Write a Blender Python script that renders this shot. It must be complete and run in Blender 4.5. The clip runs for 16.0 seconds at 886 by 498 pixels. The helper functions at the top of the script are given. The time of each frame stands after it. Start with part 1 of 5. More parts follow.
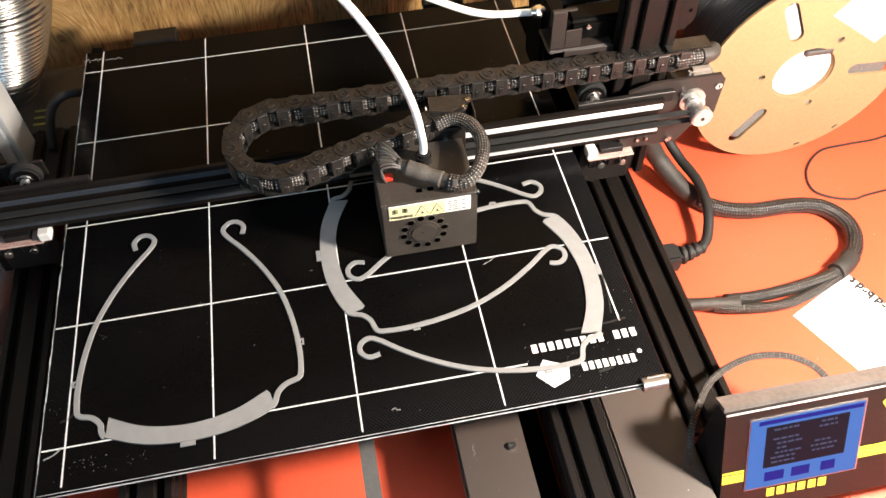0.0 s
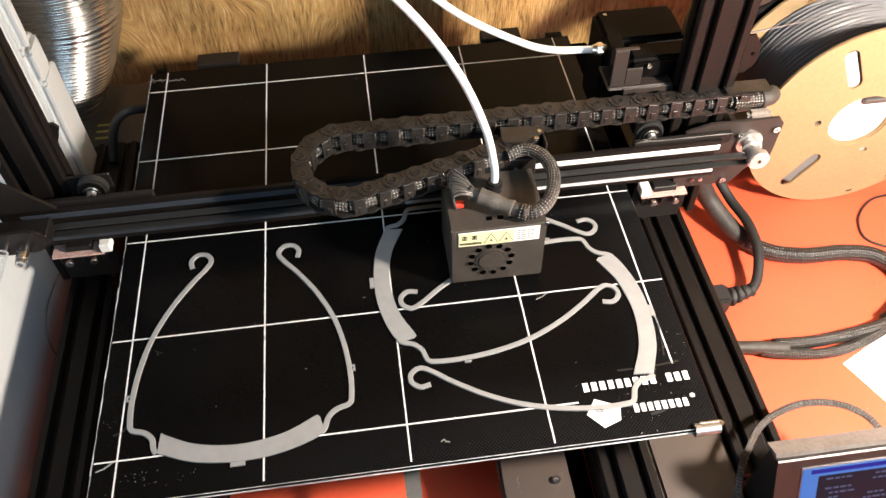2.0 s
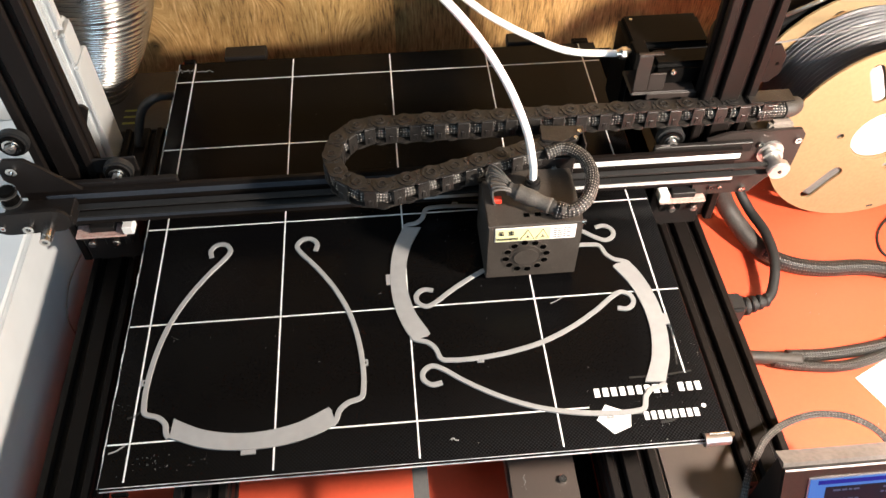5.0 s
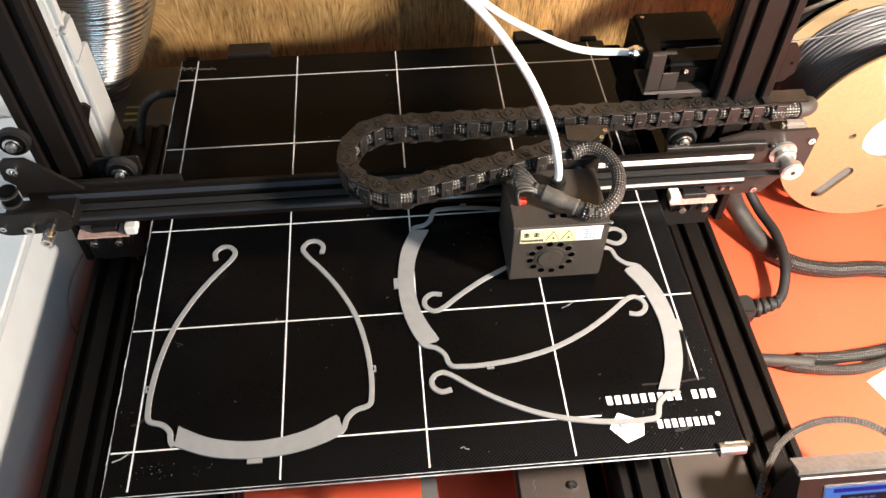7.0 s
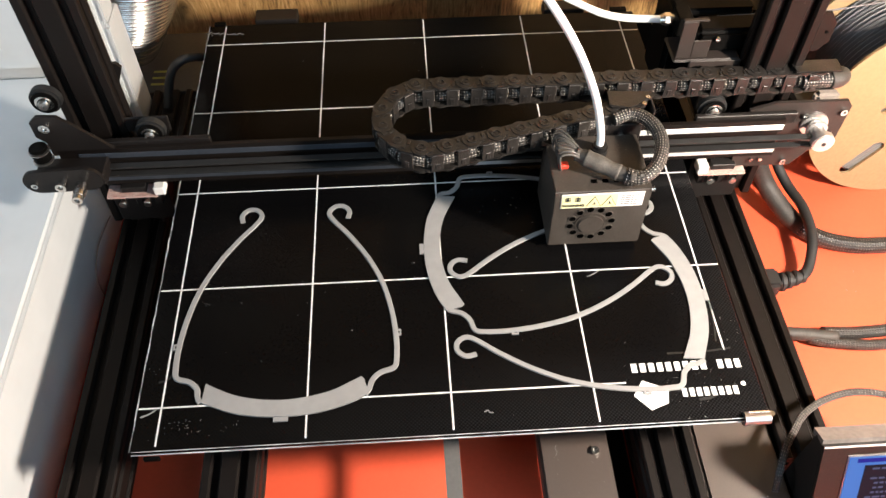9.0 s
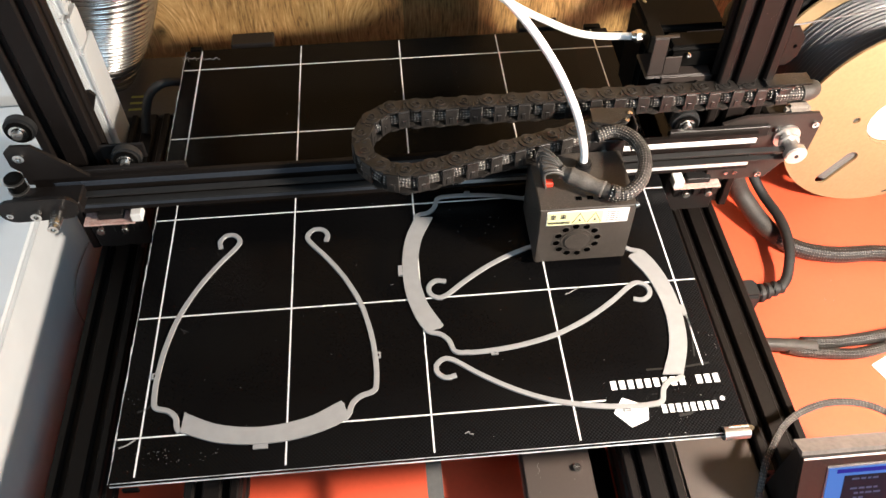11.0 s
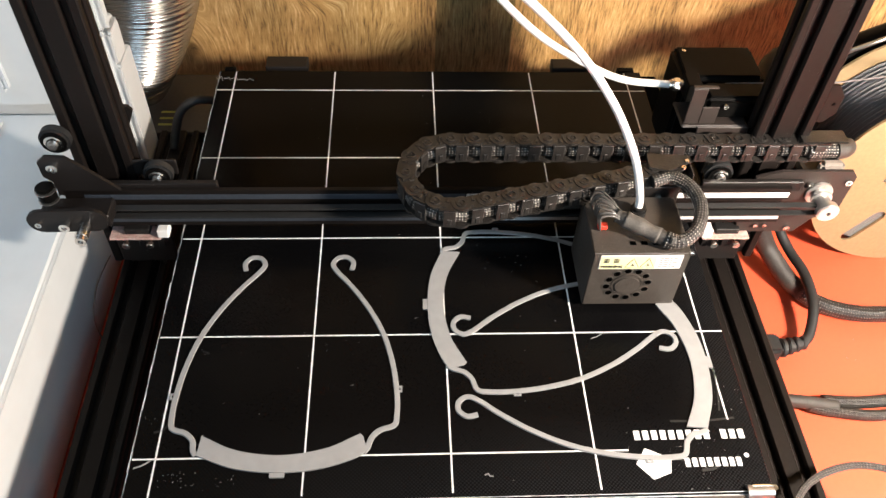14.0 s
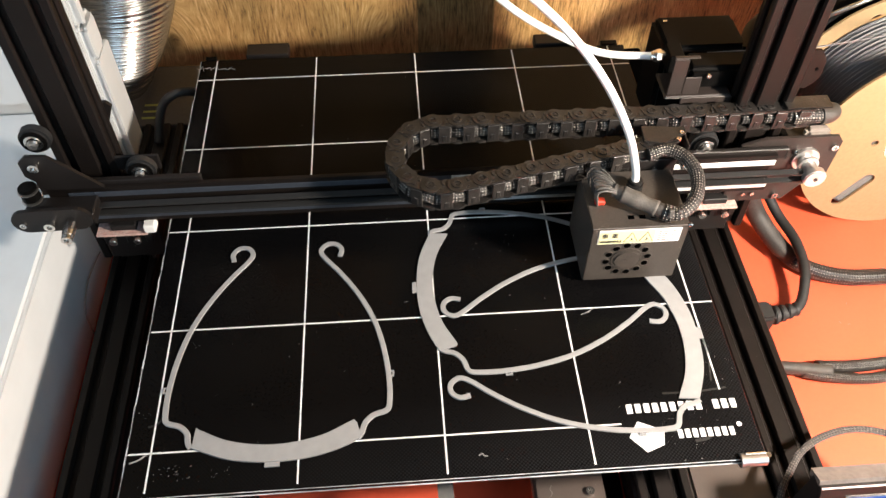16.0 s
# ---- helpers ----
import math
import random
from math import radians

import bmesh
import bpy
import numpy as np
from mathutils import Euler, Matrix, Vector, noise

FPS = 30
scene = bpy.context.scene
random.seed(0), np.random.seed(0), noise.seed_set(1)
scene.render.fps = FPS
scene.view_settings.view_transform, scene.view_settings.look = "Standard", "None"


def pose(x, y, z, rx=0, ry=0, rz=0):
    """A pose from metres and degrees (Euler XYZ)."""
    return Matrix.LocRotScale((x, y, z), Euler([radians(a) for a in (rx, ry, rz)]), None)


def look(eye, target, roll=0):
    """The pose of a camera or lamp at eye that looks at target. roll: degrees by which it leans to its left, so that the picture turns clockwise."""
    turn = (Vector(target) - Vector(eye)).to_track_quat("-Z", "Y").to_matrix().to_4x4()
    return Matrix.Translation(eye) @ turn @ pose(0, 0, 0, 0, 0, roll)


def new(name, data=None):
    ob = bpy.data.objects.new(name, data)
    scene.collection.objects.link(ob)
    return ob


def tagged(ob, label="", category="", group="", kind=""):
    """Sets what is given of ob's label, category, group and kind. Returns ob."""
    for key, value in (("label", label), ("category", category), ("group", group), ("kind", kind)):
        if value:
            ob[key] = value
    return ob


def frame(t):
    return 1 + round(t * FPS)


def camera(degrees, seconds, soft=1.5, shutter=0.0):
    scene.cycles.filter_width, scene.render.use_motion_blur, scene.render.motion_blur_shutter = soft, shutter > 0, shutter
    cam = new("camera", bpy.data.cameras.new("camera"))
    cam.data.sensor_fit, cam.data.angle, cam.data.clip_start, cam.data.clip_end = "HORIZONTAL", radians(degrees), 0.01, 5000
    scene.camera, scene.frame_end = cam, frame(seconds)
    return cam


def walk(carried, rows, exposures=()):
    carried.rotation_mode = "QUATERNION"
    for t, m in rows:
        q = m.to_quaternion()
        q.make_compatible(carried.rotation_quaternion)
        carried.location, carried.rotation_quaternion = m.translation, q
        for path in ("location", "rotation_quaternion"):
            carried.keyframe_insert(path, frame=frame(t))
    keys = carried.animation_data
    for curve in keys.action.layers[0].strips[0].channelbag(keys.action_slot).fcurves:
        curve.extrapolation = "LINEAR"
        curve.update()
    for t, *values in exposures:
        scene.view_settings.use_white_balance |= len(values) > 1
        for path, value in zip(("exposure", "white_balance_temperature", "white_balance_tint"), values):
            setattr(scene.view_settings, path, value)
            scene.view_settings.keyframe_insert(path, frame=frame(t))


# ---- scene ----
cam = camera(57.03, 16.0)
ROWS = [  # seconds, x, y, z, yaw, pitch, roll
    (0.0, 0.0160, -0.2793, 0.6396, -9.72, -51.99, -1.63),
    (0.5, 0.0201, -0.2777, 0.6423, -9.44, -51.29, -1.81),
    (1.0, 0.0164, -0.2747, 0.6442, -9.44, -50.35, -1.31),
    (1.5, 0.0054, -0.2820, 0.6442, -7.76, -49.88, -1.51),
    (2.0, -0.0055, -0.2793, 0.6435, -6.85, -49.89, -1.08),
    (2.5, -0.0069, -0.2807, 0.6422, -5.93, -50.11, -1.03),
    (3.0, -0.0043, -0.2818, 0.6408, -5.85, -50.25, -0.62),
    (3.5, -0.0041, -0.2843, 0.6434, -5.30, -50.17, -0.78),
    (4.0, -0.0046, -0.2878, 0.6468, -4.82, -49.67, -0.16),
    (6.5, -0.0111, -0.2791, 0.6397, -5.28, -50.02, 0.10),
    (7.0, -0.0142, -0.2743, 0.6409, -5.32, -50.19, 0.36),
    (7.5, -0.0186, -0.2810, 0.6480, -5.04, -49.50, 1.06),
    (8.0, -0.0176, -0.2836, 0.6479, -4.33, -49.45, 0.60),
    (8.5, -0.0159, -0.2821, 0.6451, -3.79, -49.85, 0.10),
    (9.0, -0.0225, -0.2846, 0.6332, -3.50, -51.49, 0.01),
    (11.5, -0.0121, -0.2814, 0.6399, -4.80, -50.36, -0.48),
    (12.0, -0.0125, -0.2817, 0.6412, -4.67, -50.21, -0.47),
    (12.5, -0.0250, -0.2831, 0.6384, -4.56, -49.82, 1.51),
    (13.0, -0.0314, -0.2826, 0.6299, -5.51, -48.79, 5.07),
    (13.5, -0.0358, -0.2778, 0.6392, -4.88, -48.26, 5.38),
    (14.0, -0.0330, -0.2729, 0.6389, -4.40, -48.71, 2.93),
    (14.5, -0.0312, -0.2681, 0.6401, -4.59, -48.83, 2.20),
    (15.0, -0.0313, -0.2673, 0.6385, -4.38, -49.44, 1.56),
    (15.5, -0.0265, -0.2664, 0.6369, -4.37, -50.13, 0.55),
    (16.0, -0.0224, -0.2706, 0.6399, -4.41, -50.17, 0.43),
]
walk(cam, [(t, pose(x, y, z, 90 + pitch, 0, yaw) @ pose(0, 0, 0, 0, 0, roll)) for t, x, y, z, yaw, pitch, roll in ROWS])

# ---- world and lamps ----
world = bpy.data.worlds.new("room")
scene.world = world
world.use_nodes = True
world.node_tree.nodes["Background"].inputs[0].default_value = (0.62, 0.78, 1.0, 1)
world.node_tree.nodes["Background"].inputs[1].default_value = 0.10


def area_lamp(name, eye, target, size, power, colour):
    data = bpy.data.lights.new(name, "AREA")
    data.shape, data.size, data.energy, data.color = "DISK", size, power, colour
    ob = new(name, data)
    ob.matrix_world = look(eye, target)
    return ob


lamp = bpy.data.lights.new("desk_lamp_light", "POINT")
lamp.energy, lamp.color, lamp.shadow_soft_size = 58.0, (1.0, 0.865, 0.735), 0.035
new("desk_lamp_light", lamp).location = (0.528, -0.172, 0.485)
area_lamp("window_light", (-1.6, -0.30, 1.35), (-0.4, 0.20, 0.1), 0.8, 15.0, (0.66, 0.84, 1.0))
# Added unseen cool fill for the wall and the cabinet's shaded side.
area_lamp("cool_fill_light", (0.95, -2.15, 1.35), (-0.2, 0.2, 0.1), 1.2, 24.0, (0.56, 0.79, 1.0))
scene.view_settings.exposure = 0.0


# ---- materials ----
def mat(name, colour, rough=0.5, metal=0.0, grain=0.12, scale=60.0, bump=0.08, coat=0.0, second=None, scale2=9.0, amount=0.35, spec=0.5):
    m = bpy.data.materials.new(name)
    m.use_nodes = True
    nt = m.node_tree
    b = nt.nodes["Principled BSDF"]
    b.inputs["Roughness"].default_value, b.inputs["Metallic"].default_value = rough, metal
    b.inputs["Coat Weight"].default_value = coat
    b.inputs["Specular IOR Level"].default_value = spec
    tc = nt.nodes.new("ShaderNodeTexCoord")
    n1 = nt.nodes.new("ShaderNodeTexNoise")
    n1.inputs["Scale"].default_value, n1.inputs["Detail"].default_value = scale, 6
    n2 = nt.nodes.new("ShaderNodeTexNoise")
    n2.inputs["Scale"].default_value, n2.inputs["Detail"].default_value = scale2, 4
    for n in (n1, n2):
        nt.links.new(tc.outputs["Object"], n.inputs["Vector"])
    r1 = nt.nodes.new("ShaderNodeMapRange")
    r1.inputs["From Min"].default_value, r1.inputs["From Max"].default_value = 0.3, 0.7
    r1.inputs["To Min"].default_value, r1.inputs["To Max"].default_value = 1 - grain, 1 + grain
    nt.links.new(n1.outputs["Fac"], r1.inputs["Value"])
    mix = nt.nodes.new("ShaderNodeMix")
    mix.data_type = "RGBA"
    mix.inputs["A"].default_value = (*colour, 1)
    mix.inputs["B"].default_value = (*(second or tuple(c * 0.8 for c in colour)), 1)
    r2 = nt.nodes.new("ShaderNodeMapRange")
    r2.inputs["From Min"].default_value, r2.inputs["From Max"].default_value = 0.42, 0.68
    r2.inputs["To Max"].default_value = amount
    nt.links.new(n2.outputs["Fac"], r2.inputs["Value"])
    nt.links.new(r2.outputs["Result"], mix.inputs["Factor"])
    mul = nt.nodes.new("ShaderNodeVectorMath")
    mul.operation = "SCALE"
    nt.links.new(mix.outputs["Result"], mul.inputs[0])
    nt.links.new(r1.outputs["Result"], mul.inputs["Scale"])
    nt.links.new(mul.outputs["Vector"], b.inputs["Base Color"])
    rr = nt.nodes.new("ShaderNodeMapRange")
    rr.inputs["To Min"].default_value, rr.inputs["To Max"].default_value = max(rough - 0.1, 0.02), min(rough + 0.1, 1)
    nt.links.new(n2.outputs["Fac"], rr.inputs["Value"])
    nt.links.new(rr.outputs["Result"], b.inputs["Roughness"])
    if bump:
        bp = nt.nodes.new("ShaderNodeBump")
        bp.inputs["Strength"].default_value, bp.inputs["Distance"].default_value = bump, 0.001
        nt.links.new(n1.outputs["Fac"], bp.inputs["Height"])
        nt.links.new(bp.outputs["Normal"], b.inputs["Normal"])
    return m


def nodes_of(m):
    return m.node_tree, m.node_tree.nodes["Principled BSDF"]


M_ALU = mat("black_anodised", (0.0080, 0.0061, 0.0053), 0.50, 0.0, 0.15, 300, 0.05, second=(0.0105, 0.0080, 0.0070), scale2=14, spec=0.17)
M_ALU_EDGE = mat("worn_aluminium", (0.62, 0.60, 0.58), 0.33, 0.85, 0.08, 250, 0.04)
# Bluish base colour carries the cool reflection on the beam's left half.
M_LIP_SHEEN = mat("satin_aluminium_cool_sheen", (0.085, 0.10, 0.125), 0.3, 0.6, 0.1, 250, 0.03)
M_CASE = mat("brown_black_casing", (0.058, 0.042, 0.035), 0.40, 0.0, 0.05, 500, 0.03, second=(0.040, 0.032, 0.028), scale2=12, spec=1.0)
M_PLATE = mat("black_powder_coat", (0.0125, 0.0105, 0.0098), 0.42, 0.0, 0.2, 700, 0.1, second=(0.019, 0.0164, 0.0152), scale2=20, spec=0.22)
M_PLASTIC = mat("black_plastic", (0.011, 0.0105, 0.0105), 0.5, 0.0, 0.25, 400, 0.12, second=(0.02, 0.018, 0.017), scale2=25, amount=0.5, spec=0.25)
M_CHAIN = mat("dusty_chain_plastic", (0.0125, 0.0110, 0.0100), 0.44, 0.0, 0.45, 700, 0.3, second=(0.036, 0.031, 0.027), scale2=70, amount=0.6)
M_HEAD = mat("dusty_black_steel", (0.046, 0.038, 0.032), 0.44, 0.0, 0.4, 1200, 0.15, second=(0.062, 0.053, 0.045), scale2=55, amount=0.6)
M_RUBBER = mat("black_rubber", (0.014, 0.014, 0.014), 0.65, 0.0, 0.2, 200, 0.1)
M_STEEL = mat("bright_steel", (0.70, 0.68, 0.65), 0.25, 1.0, 0.08, 200, 0.05)
M_PRINT = mat("grey_filament_print", (0.285, 0.284, 0.283), 0.42, 0.0, 0.06, 120, 0.1, second=(0.265, 0.262, 0.26), scale2=40)
M_LINE = mat("white_screen_print", (0.80, 0.80, 0.79), 0.5, 0.0, 0.05, 300, 0.0)
M_WHITE = mat("white_lacquer", (0.63, 0.66, 0.675), 0.4, 0.0, 0.03, 40, 0.03, second=(0.61, 0.63, 0.635), scale2=4)
M_PAPER = mat("white_paper", (0.82, 0.81, 0.78), 0.8, 0.0, 0.03, 90, 0.03)
M_PTFE = mat("white_tube", (0.86, 0.86, 0.84), 0.32, 0.0, 0.02, 50, 0.0)
M_CARD = mat("kraft_cardboard", (0.315, 0.215, 0.112), 0.75, 0.0, 0.06, 260, 0.06, second=(0.28, 0.188, 0.096), scale2=16)
M_BLACK = mat("satin_black_housing", (0.004, 0.0038, 0.0036), 0.38, 0.0, 0.2, 300, 0.05, spec=0.035)
# Worn beam track; also the painted glint on the screen unit's rim.
M_TRACK_GLINT = mat("worn_track_and_rim_glint", (0.80, 0.79, 0.77), 0.38, 0.35, 0.08, 250, 0.04)
M_WOUND = mat("pale_side_of_windings", (0.16, 0.155, 0.15), 0.35, 0.0, 0.12, 300, 0.0)
M_FIL = mat("dark_grey_filament", (0.16, 0.16, 0.168), 0.32, 0.0, 0.08, 80, 0.0)
M_RED = mat("red_silicone", (0.75, 0.045, 0.02), 0.5, 0.0, 0.05, 90, 0.03)
M_YEL = mat("yellow_print", (0.88, 0.74, 0.06), 0.5, 0.0, 0.05, 90, 0.0)
M_PALE_YEL = mat("pale_yellow_print", (0.86, 0.81, 0.43), 0.5, 0.0, 0.05, 90, 0.0)
M_INK = mat("black_ink", (0.02, 0.02, 0.02), 0.6, 0.0, 0.05, 90, 0.0)
M_HOLE = mat("deep_black", (0.001, 0.001, 0.001), 0.9, 0.0, 0.05, 90, 0.0, spec=0.0)
M_PCB = mat("switch_board", (0.52, 0.32, 0.28), 0.5, 0.0, 0.3, 500, 0.1, second=(0.55, 0.42, 0.38), scale2=200, amount=0.9)
M_DARKBOX = mat("dark_grey_casing", (0.07, 0.068, 0.066), 0.5, 0.0, 0.1, 300, 0.05)
M_GREEN = mat("green_stripe", (0.42, 0.45, 0.12), 0.5, 0.0, 0.05, 90, 0.0)
M_BELT = mat("grey_belt", (0.10, 0.098, 0.095), 0.6, 0.0, 0.1, 300, 0.05)
M_GLASSEDGE = mat("cut_glass_edge", (0.55, 0.56, 0.57), 0.25, 0.0, 0.35, 120, 0.1, second=(0.16, 0.17, 0.18), scale2=22, amount=0.8)
M_FLAKE = mat("plastic_scraps", (0.27, 0.265, 0.26), 0.5, 0.0, 0.1, 90, 0.0)


def dust(m, scale, size, colour):
    """Sparse pale specks of dust and nicks."""
    nt, b = nodes_of(m)
    tc = nt.nodes.new("ShaderNodeTexCoord")
    v = nt.nodes.new("ShaderNodeTexVoronoi")
    v.inputs["Scale"].default_value = scale
    n = nt.nodes.new("ShaderNodeTexNoise")
    n.inputs["Scale"].default_value = scale * 0.17
    r = nt.nodes.new("ShaderNodeMapRange")
    r.inputs["From Min"].default_value, r.inputs["From Max"].default_value = size, size * 0.6
    pick = nt.nodes.new("ShaderNodeMapRange")
    pick.inputs["From Min"].default_value, pick.inputs["From Max"].default_value = 0.54, 0.6
    both = nt.nodes.new("ShaderNodeMath")
    both.operation = "MULTIPLY"
    mix = nt.nodes.new("ShaderNodeMix")
    mix.data_type = "RGBA"
    mix.inputs["B"].default_value = (*colour, 1)
    was = b.inputs["Base Color"].links[0].from_socket
    for a, c in ((tc.outputs["Object"], v.inputs["Vector"]), (tc.outputs["Object"], n.inputs["Vector"]), (v.outputs["Distance"], r.inputs["Value"]), (n.outputs["Fac"], pick.inputs["Value"]), (r.outputs["Result"], both.inputs[0]), (pick.outputs["Result"], both.inputs[1]), (both.outputs[0], mix.inputs["Factor"]), (was, mix.inputs["A"]), (mix.outputs["Result"], b.inputs["Base Color"])):
        nt.links.new(a, c)


M_TAPE = mat("dusty_cloth_tape", (0.028, 0.025, 0.022), 0.6, 0.0, 0.3, 900, 0.25, second=(0.07, 0.063, 0.055), scale2=60, amount=0.6)
dust(M_ALU, 230, 0.06, (0.16, 0.15, 0.14))
dust(M_CASE, 120, 0.07, (0.35, 0.32, 0.30))
dust(M_HEAD, 260, 0.12, (0.22, 0.19, 0.16))
dust(M_HEAD, 700, 0.20, (0.15, 0.13, 0.11))
dust(M_CHAIN, 320, 0.12, (0.20, 0.17, 0.14))
dust(M_PLATE, 150, 0.06, (0.22, 0.20, 0.18))
dust(M_RUBBER, 260, 0.08, (0.18, 0.16, 0.14))
# Paler, browner copy of the black plate: lamplight put into the colour.
M_PLATE_LIT = mat("black_sheet_lamplit", (0.030, 0.0235, 0.021), 0.42, 0.0, 0.08, 500, 0.04, second=(0.022, 0.017, 0.015), scale2=14, spec=0.28)
dust(M_PLATE_LIT, 150, 0.05, (0.28, 0.25, 0.23))
M_DULL = mat("dull_brown_plastic", (0.22, 0.19, 0.165), 0.5, 0.0, 0.1, 300, 0.05)
M_SMEAR = mat("dried_smear", (0.0062, 0.0062, 0.0062), 0.55, 0.0, 0.3, 900, 0.0)
M_SPECK = mat("pale_dust_specks", (0.22, 0.215, 0.21), 0.6, 0.0, 0.2, 400, 0.0)


def bed_material():
    """Black coated glass: glossy, with a fine dotted screen that shows towards the front edge."""
    m = mat("coated_black_glass", (0.0024, 0.0023, 0.0025), 0.2, 0.0, 0.22, 600, 0.0, second=(0.0042, 0.004, 0.0038), scale2=11, amount=0.6, spec=0.075)
    nt, b = nodes_of(m)
    tc = nt.nodes.new("ShaderNodeTexCoord")
    v = nt.nodes.new("ShaderNodeTexVoronoi")
    v.inputs["Scale"].default_value, v.inputs["Randomness"].default_value = 520, 0.0
    turn = nt.nodes.new("ShaderNodeMapping")
    turn.inputs["Rotation"].default_value = (0, 0, radians(45))
    nt.links.new(tc.outputs["Object"], turn.inputs["Vector"])
    nt.links.new(turn.outputs["Vector"], v.inputs["Vector"])
    dots = nt.nodes.new("ShaderNodeMapRange")
    dots.inputs["From Min"].default_value, dots.inputs["From Max"].default_value = 0.25, 0.45
    dots.inputs["To Min"].default_value, dots.inputs["To Max"].default_value = 1.0, 0.0
    nt.links.new(v.outputs["Distance"], dots.inputs["Value"])
    sep = nt.nodes.new("ShaderNodeSeparateXYZ")
    nt.links.new(tc.outputs["Object"], sep.inputs[0])
    # Dots brighten at front and right: the gloss there is painted into the colour.
    rim = nt.nodes.new("ShaderNodeMapRange")
    rim.inputs["From Min"].default_value, rim.inputs["From Max"].default_value = -0.03, 0.03
    rim.inputs["To Min"].default_value, rim.inputs["To Max"].default_value = 1.0, 0.03
    nt.links.new(sep.outputs["Y"], rim.inputs["Value"])
    flank = nt.nodes.new("ShaderNodeMapRange")
    flank.inputs["From Min"].default_value, flank.inputs["From Max"].default_value = 0.165, 0.215
    flank.inputs["To Max"].default_value = 0.8
    nt.links.new(sep.outputs["X"], flank.inputs["Value"])
    most = nt.nodes.new("ShaderNodeMath")
    most.operation = "MAXIMUM"
    nt.links.new(rim.outputs["Result"], most.inputs[0])
    nt.links.new(flank.outputs["Result"], most.inputs[1])
    both = nt.nodes.new("ShaderNodeMath")
    both.operation = "MULTIPLY"
    side = nt.nodes.new("ShaderNodeMapRange")
    side.inputs["From Min"].default_value, side.inputs["From Max"].default_value = -0.16, 0.06
    side.inputs["To Min"].default_value = 0.12
    nt.links.new(sep.outputs["X"], side.inputs["Value"])
    faded = nt.nodes.new("ShaderNodeMath")
    faded.operation = "MULTIPLY"
    nt.links.new(most.outputs[0], faded.inputs[0])
    nt.links.new(side.outputs["Result"], faded.inputs[1])
    nt.links.new(faded.outputs[0], both.inputs[0])
    nt.links.new(dots.outputs["Result"], both.inputs[1])
    was = b.inputs["Base Color"].links[0].from_socket
    mix = nt.nodes.new("ShaderNodeMix")
    mix.data_type = "RGBA"
    mix.inputs["B"].default_value = (0.016, 0.016, 0.0172, 1)
    nt.links.new(was, mix.inputs["A"])
    nt.links.new(both.outputs[0], mix.inputs["Factor"])
    nt.links.new(mix.outputs["Result"], b.inputs["Base Color"])
    bp = nt.nodes.new("ShaderNodeBump")
    bp.inputs["Strength"].default_value, bp.inputs["Distance"].default_value = 0.12, 0.0003
    nt.links.new(dots.outputs["Result"], bp.inputs["Height"])
    nt.links.new(bp.outputs["Normal"], b.inputs["Normal"])
    return m


